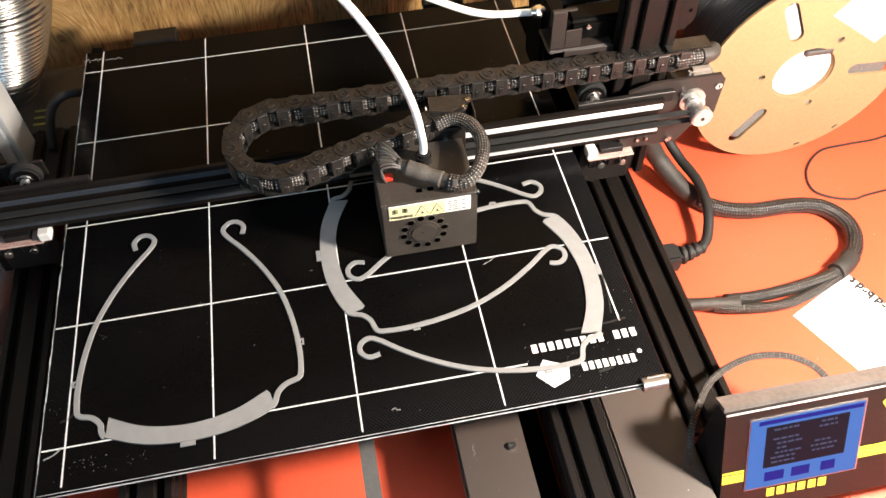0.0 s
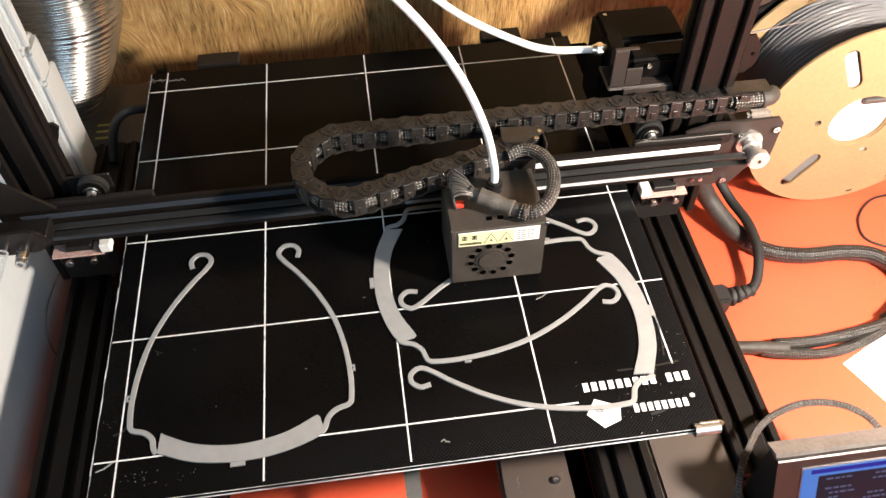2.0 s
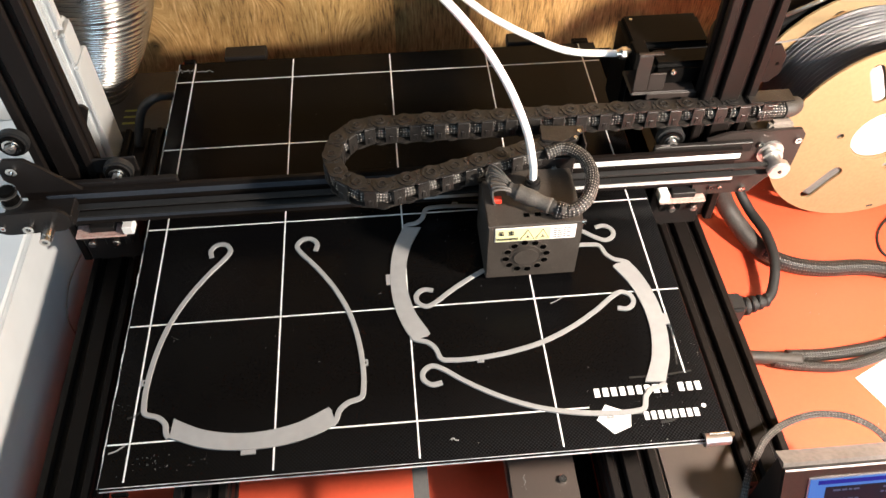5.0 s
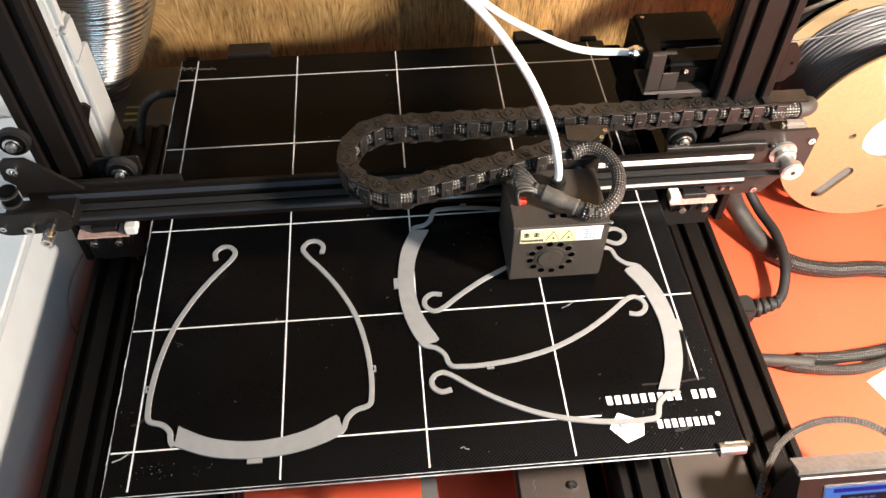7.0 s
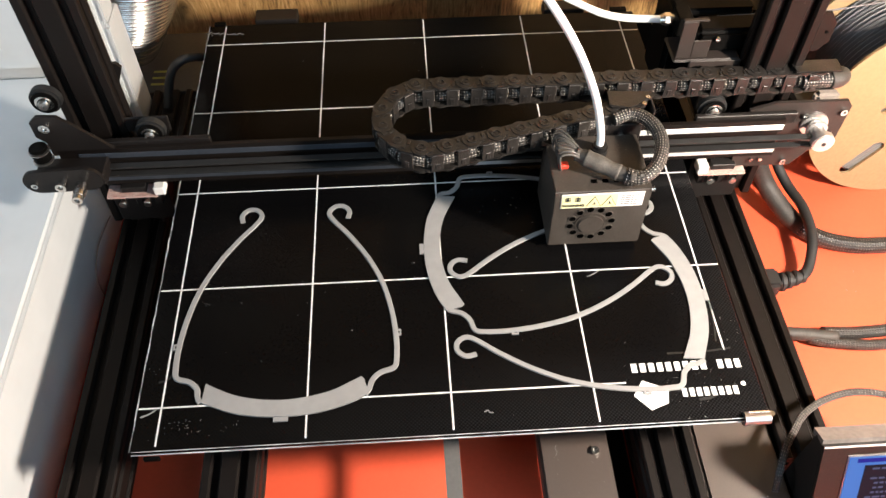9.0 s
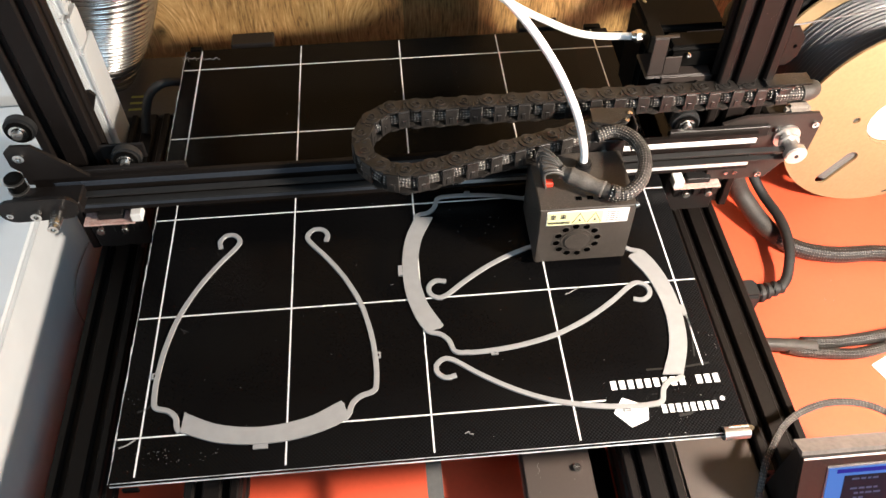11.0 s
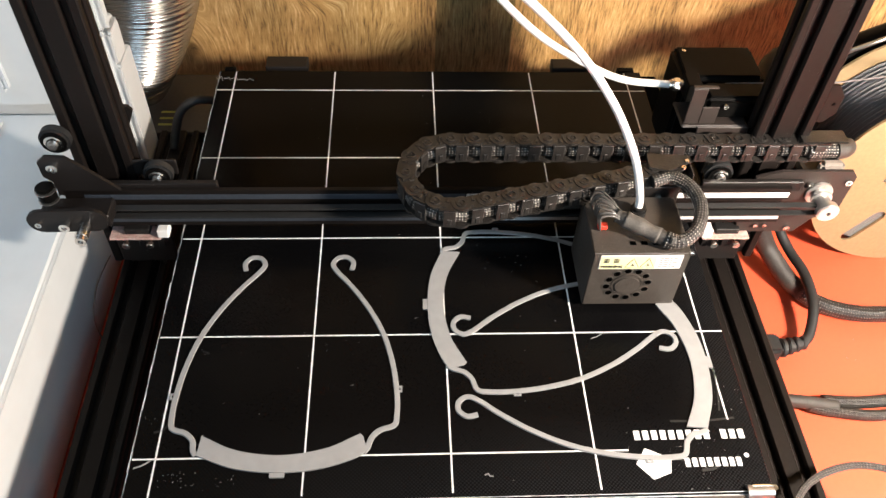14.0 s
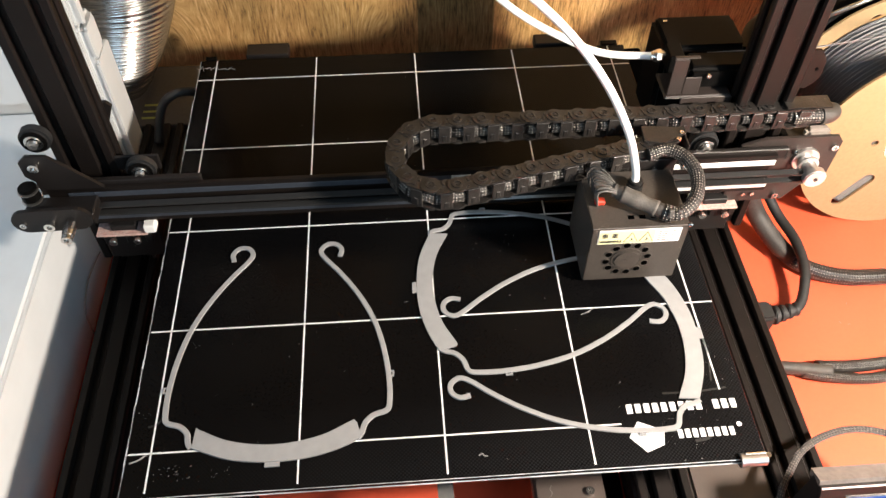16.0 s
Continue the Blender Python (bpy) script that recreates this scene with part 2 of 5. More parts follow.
def wood_material():
    """Pale knotty pine print: fine vertical grain that flows round knots, greyer planks between."""
    m = mat("pine_wall_panel", (0.5, 0.3, 0.12), 0.5, 0.0, 0.05, 60, 0.0)
    nt, b = nodes_of(m)
    L = nt.links.new

    def node(kind, **values):
        n = nt.nodes.new(kind)
        for key, value in values.items():
            n.inputs[key].default_value = value
        return n

    def math_node(op, a, c=0.0):
        n = nt.nodes.new("ShaderNodeMath")
        n.operation = op
        for i, s in enumerate((a, c)):
            if isinstance(s, (int, float)):
                n.inputs[i].default_value = s
            else:
                L(s, n.inputs[i])
        return n.outputs[0]

    tc = nt.nodes.new("ShaderNodeTexCoord")
    sep = nt.nodes.new("ShaderNodeSeparateXYZ")
    L(tc.outputs["Object"], sep.inputs[0])
    flat = nt.nodes.new("ShaderNodeCombineXYZ")
    L(sep.outputs["X"], flat.inputs[0])
    L(math_node("MULTIPLY", sep.outputs["Z"], 0.62), flat.inputs[1])
    warp = node("ShaderNodeTexNoise", Scale=7.0, Detail=3.0)
    L(flat.outputs[0], warp.inputs["Vector"])
    knots = node("ShaderNodeTexVoronoi", Scale=5.5)
    L(flat.outputs[0], knots.inputs["Vector"])
    d = knots.outputs["Distance"]
    near = node("ShaderNodeMapRange", **{"From Min": 0.03, "From Max": 0.42, "To Min": 1.0, "To Max": 0.0})
    near.interpolation_type = "SMOOTHSTEP"
    L(d, near.inputs["Value"])
    bend = math_node("MULTIPLY", math_node("MULTIPLY", near.outputs["Result"], d), 0.62)
    u = math_node("ADD", math_node("ADD", sep.outputs["X"], math_node("MULTIPLY", warp.outputs["Fac"], 0.034)), bend)
    line = nt.nodes.new("ShaderNodeCombineXYZ")
    L(u, line.inputs[0])
    L(math_node("MULTIPLY", sep.outputs["Z"], 0.095), line.inputs[1])
    g = node("ShaderNodeTexNoise", Scale=380.0, Detail=6.0, Roughness=0.68)
    L(line.outputs[0], g.inputs["Vector"])
    g2 = node("ShaderNodeTexNoise", Scale=34.0, Detail=3.0)
    L(line.outputs[0], g2.inputs["Vector"])
    both = math_node("ADD", math_node("MULTIPLY", g.outputs["Fac"], 0.74), math_node("MULTIPLY", g2.outputs["Fac"], 0.26))
    ramp = nt.nodes.new("ShaderNodeValToRGB")
    e = ramp.color_ramp.elements
    e[0].position, e[0].color = 0.40, (0.20, 0.115, 0.042, 1)
    e[1].position, e[1].color = 0.63, (0.86, 0.595, 0.30, 1)
    k = e.new(0.48)
    k.color = (0.53, 0.305, 0.11, 1)
    k = e.new(0.56)
    k.color = (0.66, 0.41, 0.165, 1)
    L(both, ramp.inputs["Fac"])
    pl = node("ShaderNodeTexNoise", Scale=6.0, Detail=2.0)
    mp2 = nt.nodes.new("ShaderNodeMapping")
    mp2.inputs["Scale"].default_value, mp2.inputs["Location"].default_value = (1.0, 0.0, 0.15), (0.33, 0, 0)
    L(tc.outputs["Object"], mp2.inputs["Vector"])
    L(mp2.outputs["Vector"], pl.inputs["Vector"])
    pr = node("ShaderNodeMapRange", **{"From Min": 0.47, "From Max": 0.62, "To Max": 0.40})
    L(pl.outputs["Fac"], pr.inputs["Value"])
    mix = nt.nodes.new("ShaderNodeMix")
    mix.data_type, mix.blend_type = "RGBA", "MULTIPLY"
    mix.inputs["B"].default_value = (0.42, 0.52, 0.50, 1)
    L(ramp.outputs["Color"], mix.inputs["A"])
    L(pr.outputs["Result"], mix.inputs["Factor"])
    slot = math_node("FLOOR", math_node("DIVIDE", math_node("ADD", sep.outputs["X"], 0.083), 0.0935))
    tone = nt.nodes.new("ShaderNodeTexWhiteNoise")
    tone.noise_dimensions = "1D"
    L(slot, tone.inputs["W"])
    shade = node("ShaderNodeMapRange", **{"To Min": 0.86, "To Max": 1.12})
    L(tone.outputs["Value"], shade.inputs["Value"])
    plank = nt.nodes.new("ShaderNodeVectorMath")
    plank.operation = "SCALE"
    L(mix.outputs["Result"], plank.inputs[0])
    L(shade.outputs["Result"], plank.inputs["Scale"])
    third = math_node("COMPARE", slot, 1.0)
    third.node.inputs[2].default_value = 0.1
    grey = math_node("MULTIPLY", third, 0.85)
    weathered = nt.nodes.new("ShaderNodeMix")
    weathered.data_type, weathered.blend_type = "RGBA", "MULTIPLY"
    weathered.inputs["B"].default_value = (0.44, 0.56, 0.60, 1)
    L(plank.outputs["Vector"], weathered.inputs["A"])
    L(grey, weathered.inputs["Factor"])
    core = node("ShaderNodeMapRange", **{"From Min": 0.015, "From Max": 0.075, "To Min": 0.62, "To Max": 0.0})
    L(d, core.inputs["Value"])
    knot = nt.nodes.new("ShaderNodeMix")
    knot.data_type = "RGBA"
    knot.inputs["B"].default_value = (0.20, 0.10, 0.035, 1)
    L(weathered.outputs["Result"], knot.inputs["A"])
    L(core.outputs["Result"], knot.inputs["Factor"])
    L(knot.outputs["Result"], b.inputs["Base Color"])
    bp = node("ShaderNodeBump", Strength=0.25, Distance=0.0008)
    L(both, bp.inputs["Height"])
    L(bp.outputs["Normal"], b.inputs["Normal"])
    return m


def table_material():
    m = mat("red_orange_table", (0.80, 0.106, 0.045), 0.50, 0.0, 0.03, 220, 0.03, second=(0.75, 0.090, 0.036), scale2=6, spec=0.75)
    return m


def braid_material(name="braided_sleeve", fleck=(0.62, 0.57, 0.51), along=1300.0, around=50.265):
    """Black braided sleeve with pale flecks in a woven lattice along the cable (UV: along, around)."""
    m = mat(name, (0.02, 0.019, 0.018), 0.45, 0.0, 0.2, 400, 0.0)
    nt, b = nodes_of(m)
    L = nt.links.new
    uv = nt.nodes.new("ShaderNodeUVMap")
    sep = nt.nodes.new("ShaderNodeSeparateXYZ")
    L(uv.outputs["UV"], sep.inputs[0])

    def op(kind, a, c):
        n = nt.nodes.new("ShaderNodeMath")
        n.operation = kind
        for i, s in enumerate((a, c)):
            if isinstance(s, float):
                n.inputs[i].default_value = s
            else:
                L(s, n.inputs[i])
        return n.outputs[0]

    u, v = op("MULTIPLY", sep.outputs["X"], along), op("MULTIPLY", sep.outputs["Y"], around)
    s1 = op("SINE", op("ADD", u, v), 0.0)
    s2 = op("SINE", op("SUBTRACT", u, v), 0.0)
    weave = op("MULTIPLY", s1, s2)
    wear = nt.nodes.new("ShaderNodeTexNoise")
    wear.inputs["Scale"].default_value, wear.inputs["Detail"].default_value = 420.0, 3.0
    wtc = nt.nodes.new("ShaderNodeTexCoord")
    L(wtc.outputs["Object"], wear.inputs["Vector"])
    f = op("MULTIPLY", weave, op("ADD", op("MULTIPLY", wear.outputs["Fac"], 1.3), 0.32))
    r = nt.nodes.new("ShaderNodeMapRange")
    r.inputs["From Min"].default_value, r.inputs["From Max"].default_value = 0.64, 0.88
    L(f, r.inputs["Value"])
    mix = nt.nodes.new("ShaderNodeMix")
    mix.data_type = "RGBA"
    mix.inputs["A"].default_value, mix.inputs["B"].default_value = (0.014, 0.0125, 0.0115, 1), (*fleck, 1)
    L(r.outputs["Result"], mix.inputs["Factor"])
    L(mix.outputs["Result"], b.inputs["Base Color"])
    bp = nt.nodes.new("ShaderNodeBump")
    bp.inputs["Strength"].default_value, bp.inputs["Distance"].default_value = 0.5, 0.0006
    L(f, bp.inputs["Height"])
    L(bp.outputs["Normal"], b.inputs["Normal"])
    return m


def glow(name, colour, strength):
    m = bpy.data.materials.new(name)
    m.use_nodes = True
    nt, b = nodes_of(m)
    b.inputs["Base Color"].default_value = (0.004, 0.004, 0.006, 1)
    b.inputs["Roughness"].default_value = 0.35
    b.inputs["Specular IOR Level"].default_value = 0.03
    b.inputs["Emission Color"].default_value = (*colour, 1)
    b.inputs["Emission Strength"].default_value = strength
    return m


def spiral_metal():
    m = mat("crimped_aluminium", (0.38, 0.37, 0.355), 0.24, 0.95, 0.06, 90, 0.04, second=(0.6, 0.59, 0.57), scale2=30)
    return m


M_BED, M_WOOD, M_TABLE, M_BRAID, M_DUCT = bed_material(), wood_material(), table_material(), braid_material(), spiral_metal()
dust(M_BED, 75, 0.05, (0.10, 0.10, 0.105))
dust(M_TABLE, 34, 0.035, (0.86, 0.52, 0.36))
M_LOOM = braid_material("loom_sleeve", (0.20, 0.175, 0.15), 1300.0, 50.265)
M_BRAID_FINE = braid_material("fine_braided_sleeve", (0.22, 0.19, 0.16), 1300.0, 31.416)
M_LCD, M_LCD_DARK, M_LCD_BTN, M_LCD_INK = glow("lcd_blue", (0.075, 0.22, 0.66), 0.95), glow("lcd_dark", (0.004, 0.006, 0.016), 0.8), glow("lcd_button", (0.01, 0.02, 0.42), 0.7), glow("lcd_marks", (0.10, 0.13, 0.25), 0.7)


# ---- mesh tools ----
def thing(name, label, category, group="", kind="", at=(0, 0, 0)):
    ob = new(name)
    ob.empty_display_size = 0.02
    ob.location = at
    return tagged(ob, label, category, group, kind)


def finish(name, bm, material, smooth=False):
    me = bpy.data.meshes.new(name)
    bm.normal_update()
    bm.to_mesh(me)
    bm.free()
    me.materials.append(material)
    if smooth:
        for p in me.polygons:
            p.use_smooth = True
    return me


def part(name, bm, material, parent, label="", smooth=False):
    ob = new(name, finish(name, bm, material, smooth))
    ob.parent = parent
    return tagged(ob, label) if label else ob


def box(bm, x0, x1, y0, y1, z0, z1, bevel=0.0006, seg=1):
    made = bmesh.ops.create_cube(bm, size=1.0)["verts"]
    for v in made:
        v.co = Vector((x0 + (v.co.x + 0.5) * (x1 - x0), y0 + (v.co.y + 0.5) * (y1 - y0), z0 + (v.co.z + 0.5) * (z1 - z0)))
    if bevel:
        edges = list({e for v in made for e in v.link_edges})
        bmesh.ops.bevel(bm, geom=edges, offset=bevel, segments=seg, affect="EDGES")
    return bm


def a_box(*a, **k):
    return box(bmesh.new(), *a, **k)


AXIS = {"x": Matrix.Rotation(radians(90), 4, "Y"), "y": Matrix.Rotation(radians(90), 4, "X"), "z": Matrix.Identity(4)}


def cyl(bm, centre, axis, r, h, seg=20, r2=None, bevel=0.0):
    m = Matrix.Translation(centre) @ (AXIS[axis] if isinstance(axis, str) else axis)
    made = bmesh.ops.create_cone(bm, cap_ends=True, segments=seg, radius1=r, radius2=r if r2 is None else r2, depth=h, matrix=m)["verts"]
    if bevel:
        edges = [e for e in {e for v in made for e in v.link_edges} if any(len(f.verts) > 4 for f in e.link_faces)]
        bmesh.ops.bevel(bm, geom=edges, offset=bevel, segments=2, affect="EDGES")
    return bm


def a_cyl(*a, **k):
    return cyl(bmesh.new(), *a, **k)


def ring(bm, centre, axis, r_in, r_out, h, seg=32):
    """A flat ring (washer, flange with hole)."""
    m = Matrix.Translation(centre) @ (AXIS[axis] if isinstance(axis, str) else axis)
    rows = []
    for r, z in ((r_in, -h / 2), (r_out, -h / 2), (r_out, h / 2), (r_in, h / 2)):
        rows.append([bm.verts.new(m @ Vector((r * math.cos(a), r * math.sin(a), z))) for a in np.linspace(0, 2 * math.pi, seg, endpoint=False)])
    for k in range(4):
        a, b = rows[k], rows[(k + 1) % 4]
        for i in range(seg):
            bm.faces.new((a[i], a[(i + 1) % seg], b[(i + 1) % seg], b[i]))
    return bm


def prism(bm, outline, h0, h1, m=None):
    """Extrudes a plane outline (x, y) from h0 to h1 along z, then moves it by m."""
    m = m or Matrix.Identity(4)
    low = [bm.verts.new(m @ Vector((x, y, h0))) for x, y in outline]
    top = [bm.verts.new(m @ Vector((x, y, h1))) for x, y in outline]
    n = len(outline)
    bm.faces.new(low[::-1])
    bm.faces.new(top)
    for i in range(n):
        bm.faces.new((low[i], low[(i + 1) % n], top[(i + 1) % n], top[i]))
    bmesh.ops.recalc_face_normals(bm, faces=bm.faces[:])
    return bm


def spline(points, steps=8):
    """A smooth line through the points (Catmull-Rom)."""
    p = [Vector(q) for q in points]
    p = [2 * p[0] - p[1]] + p + [2 * p[-1] - p[-2]]
    out = []
    for i in range(1, len(p) - 2):
        for k in range(steps):
            t = k / steps
            a, b, c, d = p[i - 1:i + 3]
            out.append(0.5 * (2 * b + (c - a) * t + (2 * a - 5 * b + 4 * c - d) * t * t + (3 * b - a - 3 * c + d) * t ** 3))
    return out + [p[-2]]


def sweep(bm, points, r, seg=12, flat=1.0, caps=True):
    """A round (or flattened) tube along the points, with UVs: metres along, turns around. r: a radius or one a point."""
    uv = bm.loops.layers.uv.verify()
    pts = [Vector(q) for q in points]
    rows, along = [], [0.0]
    side = None
    for i, q in enumerate(pts):
        d = (pts[min(i + 1, len(pts) - 1)] - pts[max(i - 1, 0)]).normalized()
        if side is None:
            side = d.cross(Vector((0, 0, 1)))
            side = side.normalized() if side.length > 0.05 else Vector((1, 0, 0))
        side = (side - d * side.dot(d)).normalized()
        up = side.cross(d)
        rr = r[i] if isinstance(r, (list, tuple)) else r
        rows.append([bm.verts.new(q + side * math.cos(a) * rr + up * math.sin(a) * rr * flat) for a in np.linspace(0, 2 * math.pi, seg, endpoint=False)])
        if i:
            along.append(along[-1] + (q - pts[i - 1]).length)
    for i in range(len(rows) - 1):
        for k in range(seg):
            f = bm.faces.new((rows[i][k], rows[i + 1][k], rows[i + 1][(k + 1) % seg], rows[i][(k + 1) % seg]))
            f.smooth = True
            for loop, (u, w) in zip(f.loops, ((i, k), (i + 1, k), (i + 1, k + 1), (i, k + 1))):
                loop[uv].uv = (along[u], w / seg)
    if caps:
        bm.faces.new(rows[0])
        bm.faces.new(rows[-1][::-1])
    bmesh.ops.recalc_face_normals(bm, faces=bm.faces[:])
    return bm


def strip(bm, points, width, z0, z1):
    """A flat bead of that width along a line in the plane, from z0 to z1."""
    pts = [Vector((p[0], p[1])) for p in points]
    rows = []
    for i, q in enumerate(pts):
        d = (pts[min(i + 1, len(pts) - 1)] - pts[max(i - 1, 0)]).normalized()
        n = Vector((-d.y, d.x)) * width / 2
        e = n * 0.82
        rows.append([bm.verts.new((*(q + w), z)) for w, z in ((-n, z0), (n, z0), (n, z0 + (z1 - z0) * 0.6), (e, z1), (-e, z1), (-n, z0 + (z1 - z0) * 0.6))])
    for a, b in zip(rows, rows[1:]):
        for k in range(6):
            bm.faces.new((a[k], b[k], b[(k + 1) % 6], a[(k + 1) % 6]))
    bm.faces.new(rows[0])
    bm.faces.new(rows[-1][::-1])
    bmesh.ops.recalc_face_normals(bm, faces=bm.faces[:])
    return bm


def circle(cx, cy, r, n, a0=0.0, a1=360.0, closed=True):
    return [(cx + r * math.cos(radians(a)), cy + r * math.sin(radians(a))) for a in np.linspace(a0, a1, n, endpoint=not closed)]


def slotted(w, h, slots_w, slots_h, mouth=0.0085, depth=0.006):
    """Outline of an aluminium T-slot profile, w wide and h high about its centre; slots: centres along the sides."""
    out = []

    def side(length, slots, put):
        out.append(put(-length / 2 + 0.0012, 0))
        for c in sorted(slots):
            for du, dv in ((-mouth / 2, 0), (-mouth / 2 + 0.0014, depth * 0.35), (-mouth / 2 + 0.0014, depth), (mouth / 2 - 0.0014, depth), (mouth / 2 - 0.0014, depth * 0.35), (mouth / 2, 0)):
                out.append(put(c + du, dv))
        out.append(put(length / 2 - 0.0012, 0))

    side(w, slots_w, lambda u, v: (u, -h / 2 + v))
    side(h, slots_h, lambda u, v: (w / 2 - v, u))
    side(w, slots_w, lambda u, v: (-u, h / 2 - v))
    side(h, slots_h, lambda u, v: (-w / 2 + v, -u))
    return out


TWO = (-0.01, 0.01)
ALONG_Y = Matrix.Rotation(radians(-90), 4, "X")  # local z to world y, local y to world -z
ALONG_X = Matrix(((0, 0, 1, 0), (1, 0, 0, 0), (0, 1, 0, 0), (0, 0, 0, 1)))  # local x, y, z to world y, z, x


def words(text, size, m, material, parent, name="lettering"):
    cu = bpy.data.curves.new(name, "FONT")
    cu.body, cu.size, cu.extrude = text, size, 0.00008
    cu.align_x, cu.align_y = "CENTER", "CENTER"
    cu.offset = size * 0.05
    tmp = bpy.data.objects.new(name, cu)
    me = bpy.data.meshes.new_from_object(tmp)
    bpy.data.objects.remove(tmp)
    me.materials.clear()
    me.materials.append(material)
    ob = new(name, me)
    ob.parent = parent
    ob.matrix_local = m
    return ob


def socket_screw(bm, centre, axis, r=0.0028, h=0.003):
    """A cap-head screw with a hexagon socket; axis points out of the head."""
    q = Vector(axis).to_track_quat("Z", "Y").to_matrix().to_4x4()
    c = Vector(centre)
    ring(bm, c + Vector(axis) * h / 2, q, r * 0.5, r, h, 16)
    cyl(bm, c + Vector(axis) * h * 0.2, q, r * 0.55, h * 0.3, 6)
    return bm


# ---- the room ----
def structure(name, bm, material, label, category):
    ob = new(name, finish(name, bm, material))
    return tagged(ob, label, category, kind="structure")


structure("wall_back", a_box(-2.2, 2.2, 0.585, 0.70, -0.75, 1.9, 0.0), M_WOOD, "pale knotty pine panelled wall behind the printer", "wall")
M_ROOM = mat("plain_room_paint", (0.13, 0.128, 0.125), 0.8, 0.0, 0.04, 20, 0.03)
M_FLOOR = mat("brown_floor", (0.18, 0.13, 0.09), 0.6, 0.0, 0.15, 30, 0.05)
structure("wall_front", a_box(-2.2, 2.2, -2.6, -2.5, -0.75, 1.9, 0.0), M_ROOM, "plain painted room wall", "wall")
structure("wall_left", a_box(-2.3, -2.2, -2.6, 0.70, -0.75, 1.9, 0.0), M_ROOM, "plain painted room wall", "wall")
structure("wall_right", a_box(2.2, 2.3, -2.6, 0.70, -0.75, 1.9, 0.0), M_ROOM, "plain painted room wall", "wall")
structure("ceiling", a_box(-2.3, 2.3, -2.6, 0.70, 1.9, 2.0, 0.0), M_ROOM, "plain painted ceiling", "ceiling")
structure("floor", a_box(-2.3, 2.3, -2.6, 0.70, -0.80, -0.75, 0.0), M_FLOOR, "brown floor under the table", "floor")

table = thing("table", "red-orange lacquered tabletop under the printer", "table")
part("tabletop", a_box(-0.95, 1.25, -0.42, 0.512, -0.03, 0.0, 0.002), M_TABLE, table)
for x, y in ((-0.9, -0.37), (1.2, -0.37), (-0.9, 0.47), (1.2, 0.47)):
    part("leg", a_box(x - 0.025, x + 0.025, y - 0.025, y + 0.025, -0.75, -0.0305, 0.002), M_TABLE, table)


# ---- the printer's frame, still parts ----
def rail(name, x, z, y0, y1, parent, w=0.04, h=0.04):
    bm = prism(bmesh.new(), slotted(w, h, TWO, TWO), y0, y1, pose(x, 0, z) @ ALONG_Y)
    return part(name, bm, M_ALU, parent)


printer = thing("printer_frame", "black aluminium profile frame of a 3D printer", "printer frame")
for x in (-0.267, 0.267):
    rail("side_rail", x, 0.042, -0.14 if x < 0 else -0.045, 0.402 if x < 0 else 0.47, printer)
    for y in (-0.12 if x < 0 else -0.025, 0.38):
        part("foot", a_cyl((x, y, 0.0112), "z", 0.017, 0.0216, 20, bevel=0.002), M_RUBBER, printer)
for x, y0 in ((-0.164, -0.16), (0.1615, -0.16)):
    rail("bed_rail", x, 0.045, y0, 0.47, printer)
for y in (-0.135, 0.455):
    for x0, x1 in ((-0.2465 if y < 0 else -0.2190, -0.1845), (-0.1435, 0.141), (0.182, 0.2465)):
        part("cross_rail", a_box(x0, x1, y - 0.01, y + 0.01, 0.006, 0.026, 0.0008), M_ALU, printer)
# electronics casings between the rails
part("tray", a_box(0.1195, 0.1410, -0.15, 0.40, 0.0205, 0.0225, 0.0004), M_BLACK, printer)
case = a_box(0.066, 0.1190, -0.15, 0.40, 0.044, 0.058, 0.002, seg=2)
casing = part("electronics_case", case, M_CASE, printer, "matt black sheet-metal electronics casing")
for y in (-0.029, 0.12, 0.27):
    part("screw", socket_screw(bmesh.new(), (0.1075, y, 0.058), (0, 0, 1), 0.0032, 0.0026), M_STEEL, casing)
nick = random.Random(21)
bm = bmesh.new()
for k in range(16):
    x, y, l, a = nick.uniform(0.069, 0.116), nick.uniform(-0.12, -0.012), nick.uniform(0.0004, 0.0012), nick.uniform(0, 3.14)
    strip(bm, [(x, y), (x + l * math.cos(a), y + l * math.sin(a))], 0.0003, 0.0580, 0.0582)
strip(bm, spline([(0.0795, -0.022, 0), (0.0780, -0.025, 0), (0.0792, -0.028, 0), (0.0775, -0.031, 0)], 5), 0.0004, 0.0580, 0.0582)
tagged(part("dust_fleck", bm, M_SPECK, casing), kind="stuff")
part("electronics_case", a_box(0.1855, 0.2455, -0.15, 0.2620, 0.004, 0.055, 0.002, seg=2), M_CASE, printer)
for y in (-0.1, 0.3):
    part("case_stay", a_box(0.1192, 0.1412, y, y + 0.012, 0.030, 0.040, 0.0), M_PLATE, printer)
part("bed_belt", a_box(-0.006, 0.0055, -0.15, 0.47, 0.070, 0.0715, 0.0), M_BELT, printer, "grey toothed drive belt under the bed")
for y in (-0.150, 0.462):
    bm = a_box(-0.02, 0.02, y - 0.006, y + 0.006, 0.02, 0.078, 0.001)
    part("belt_bracket", bm, M_PLATE, printer)

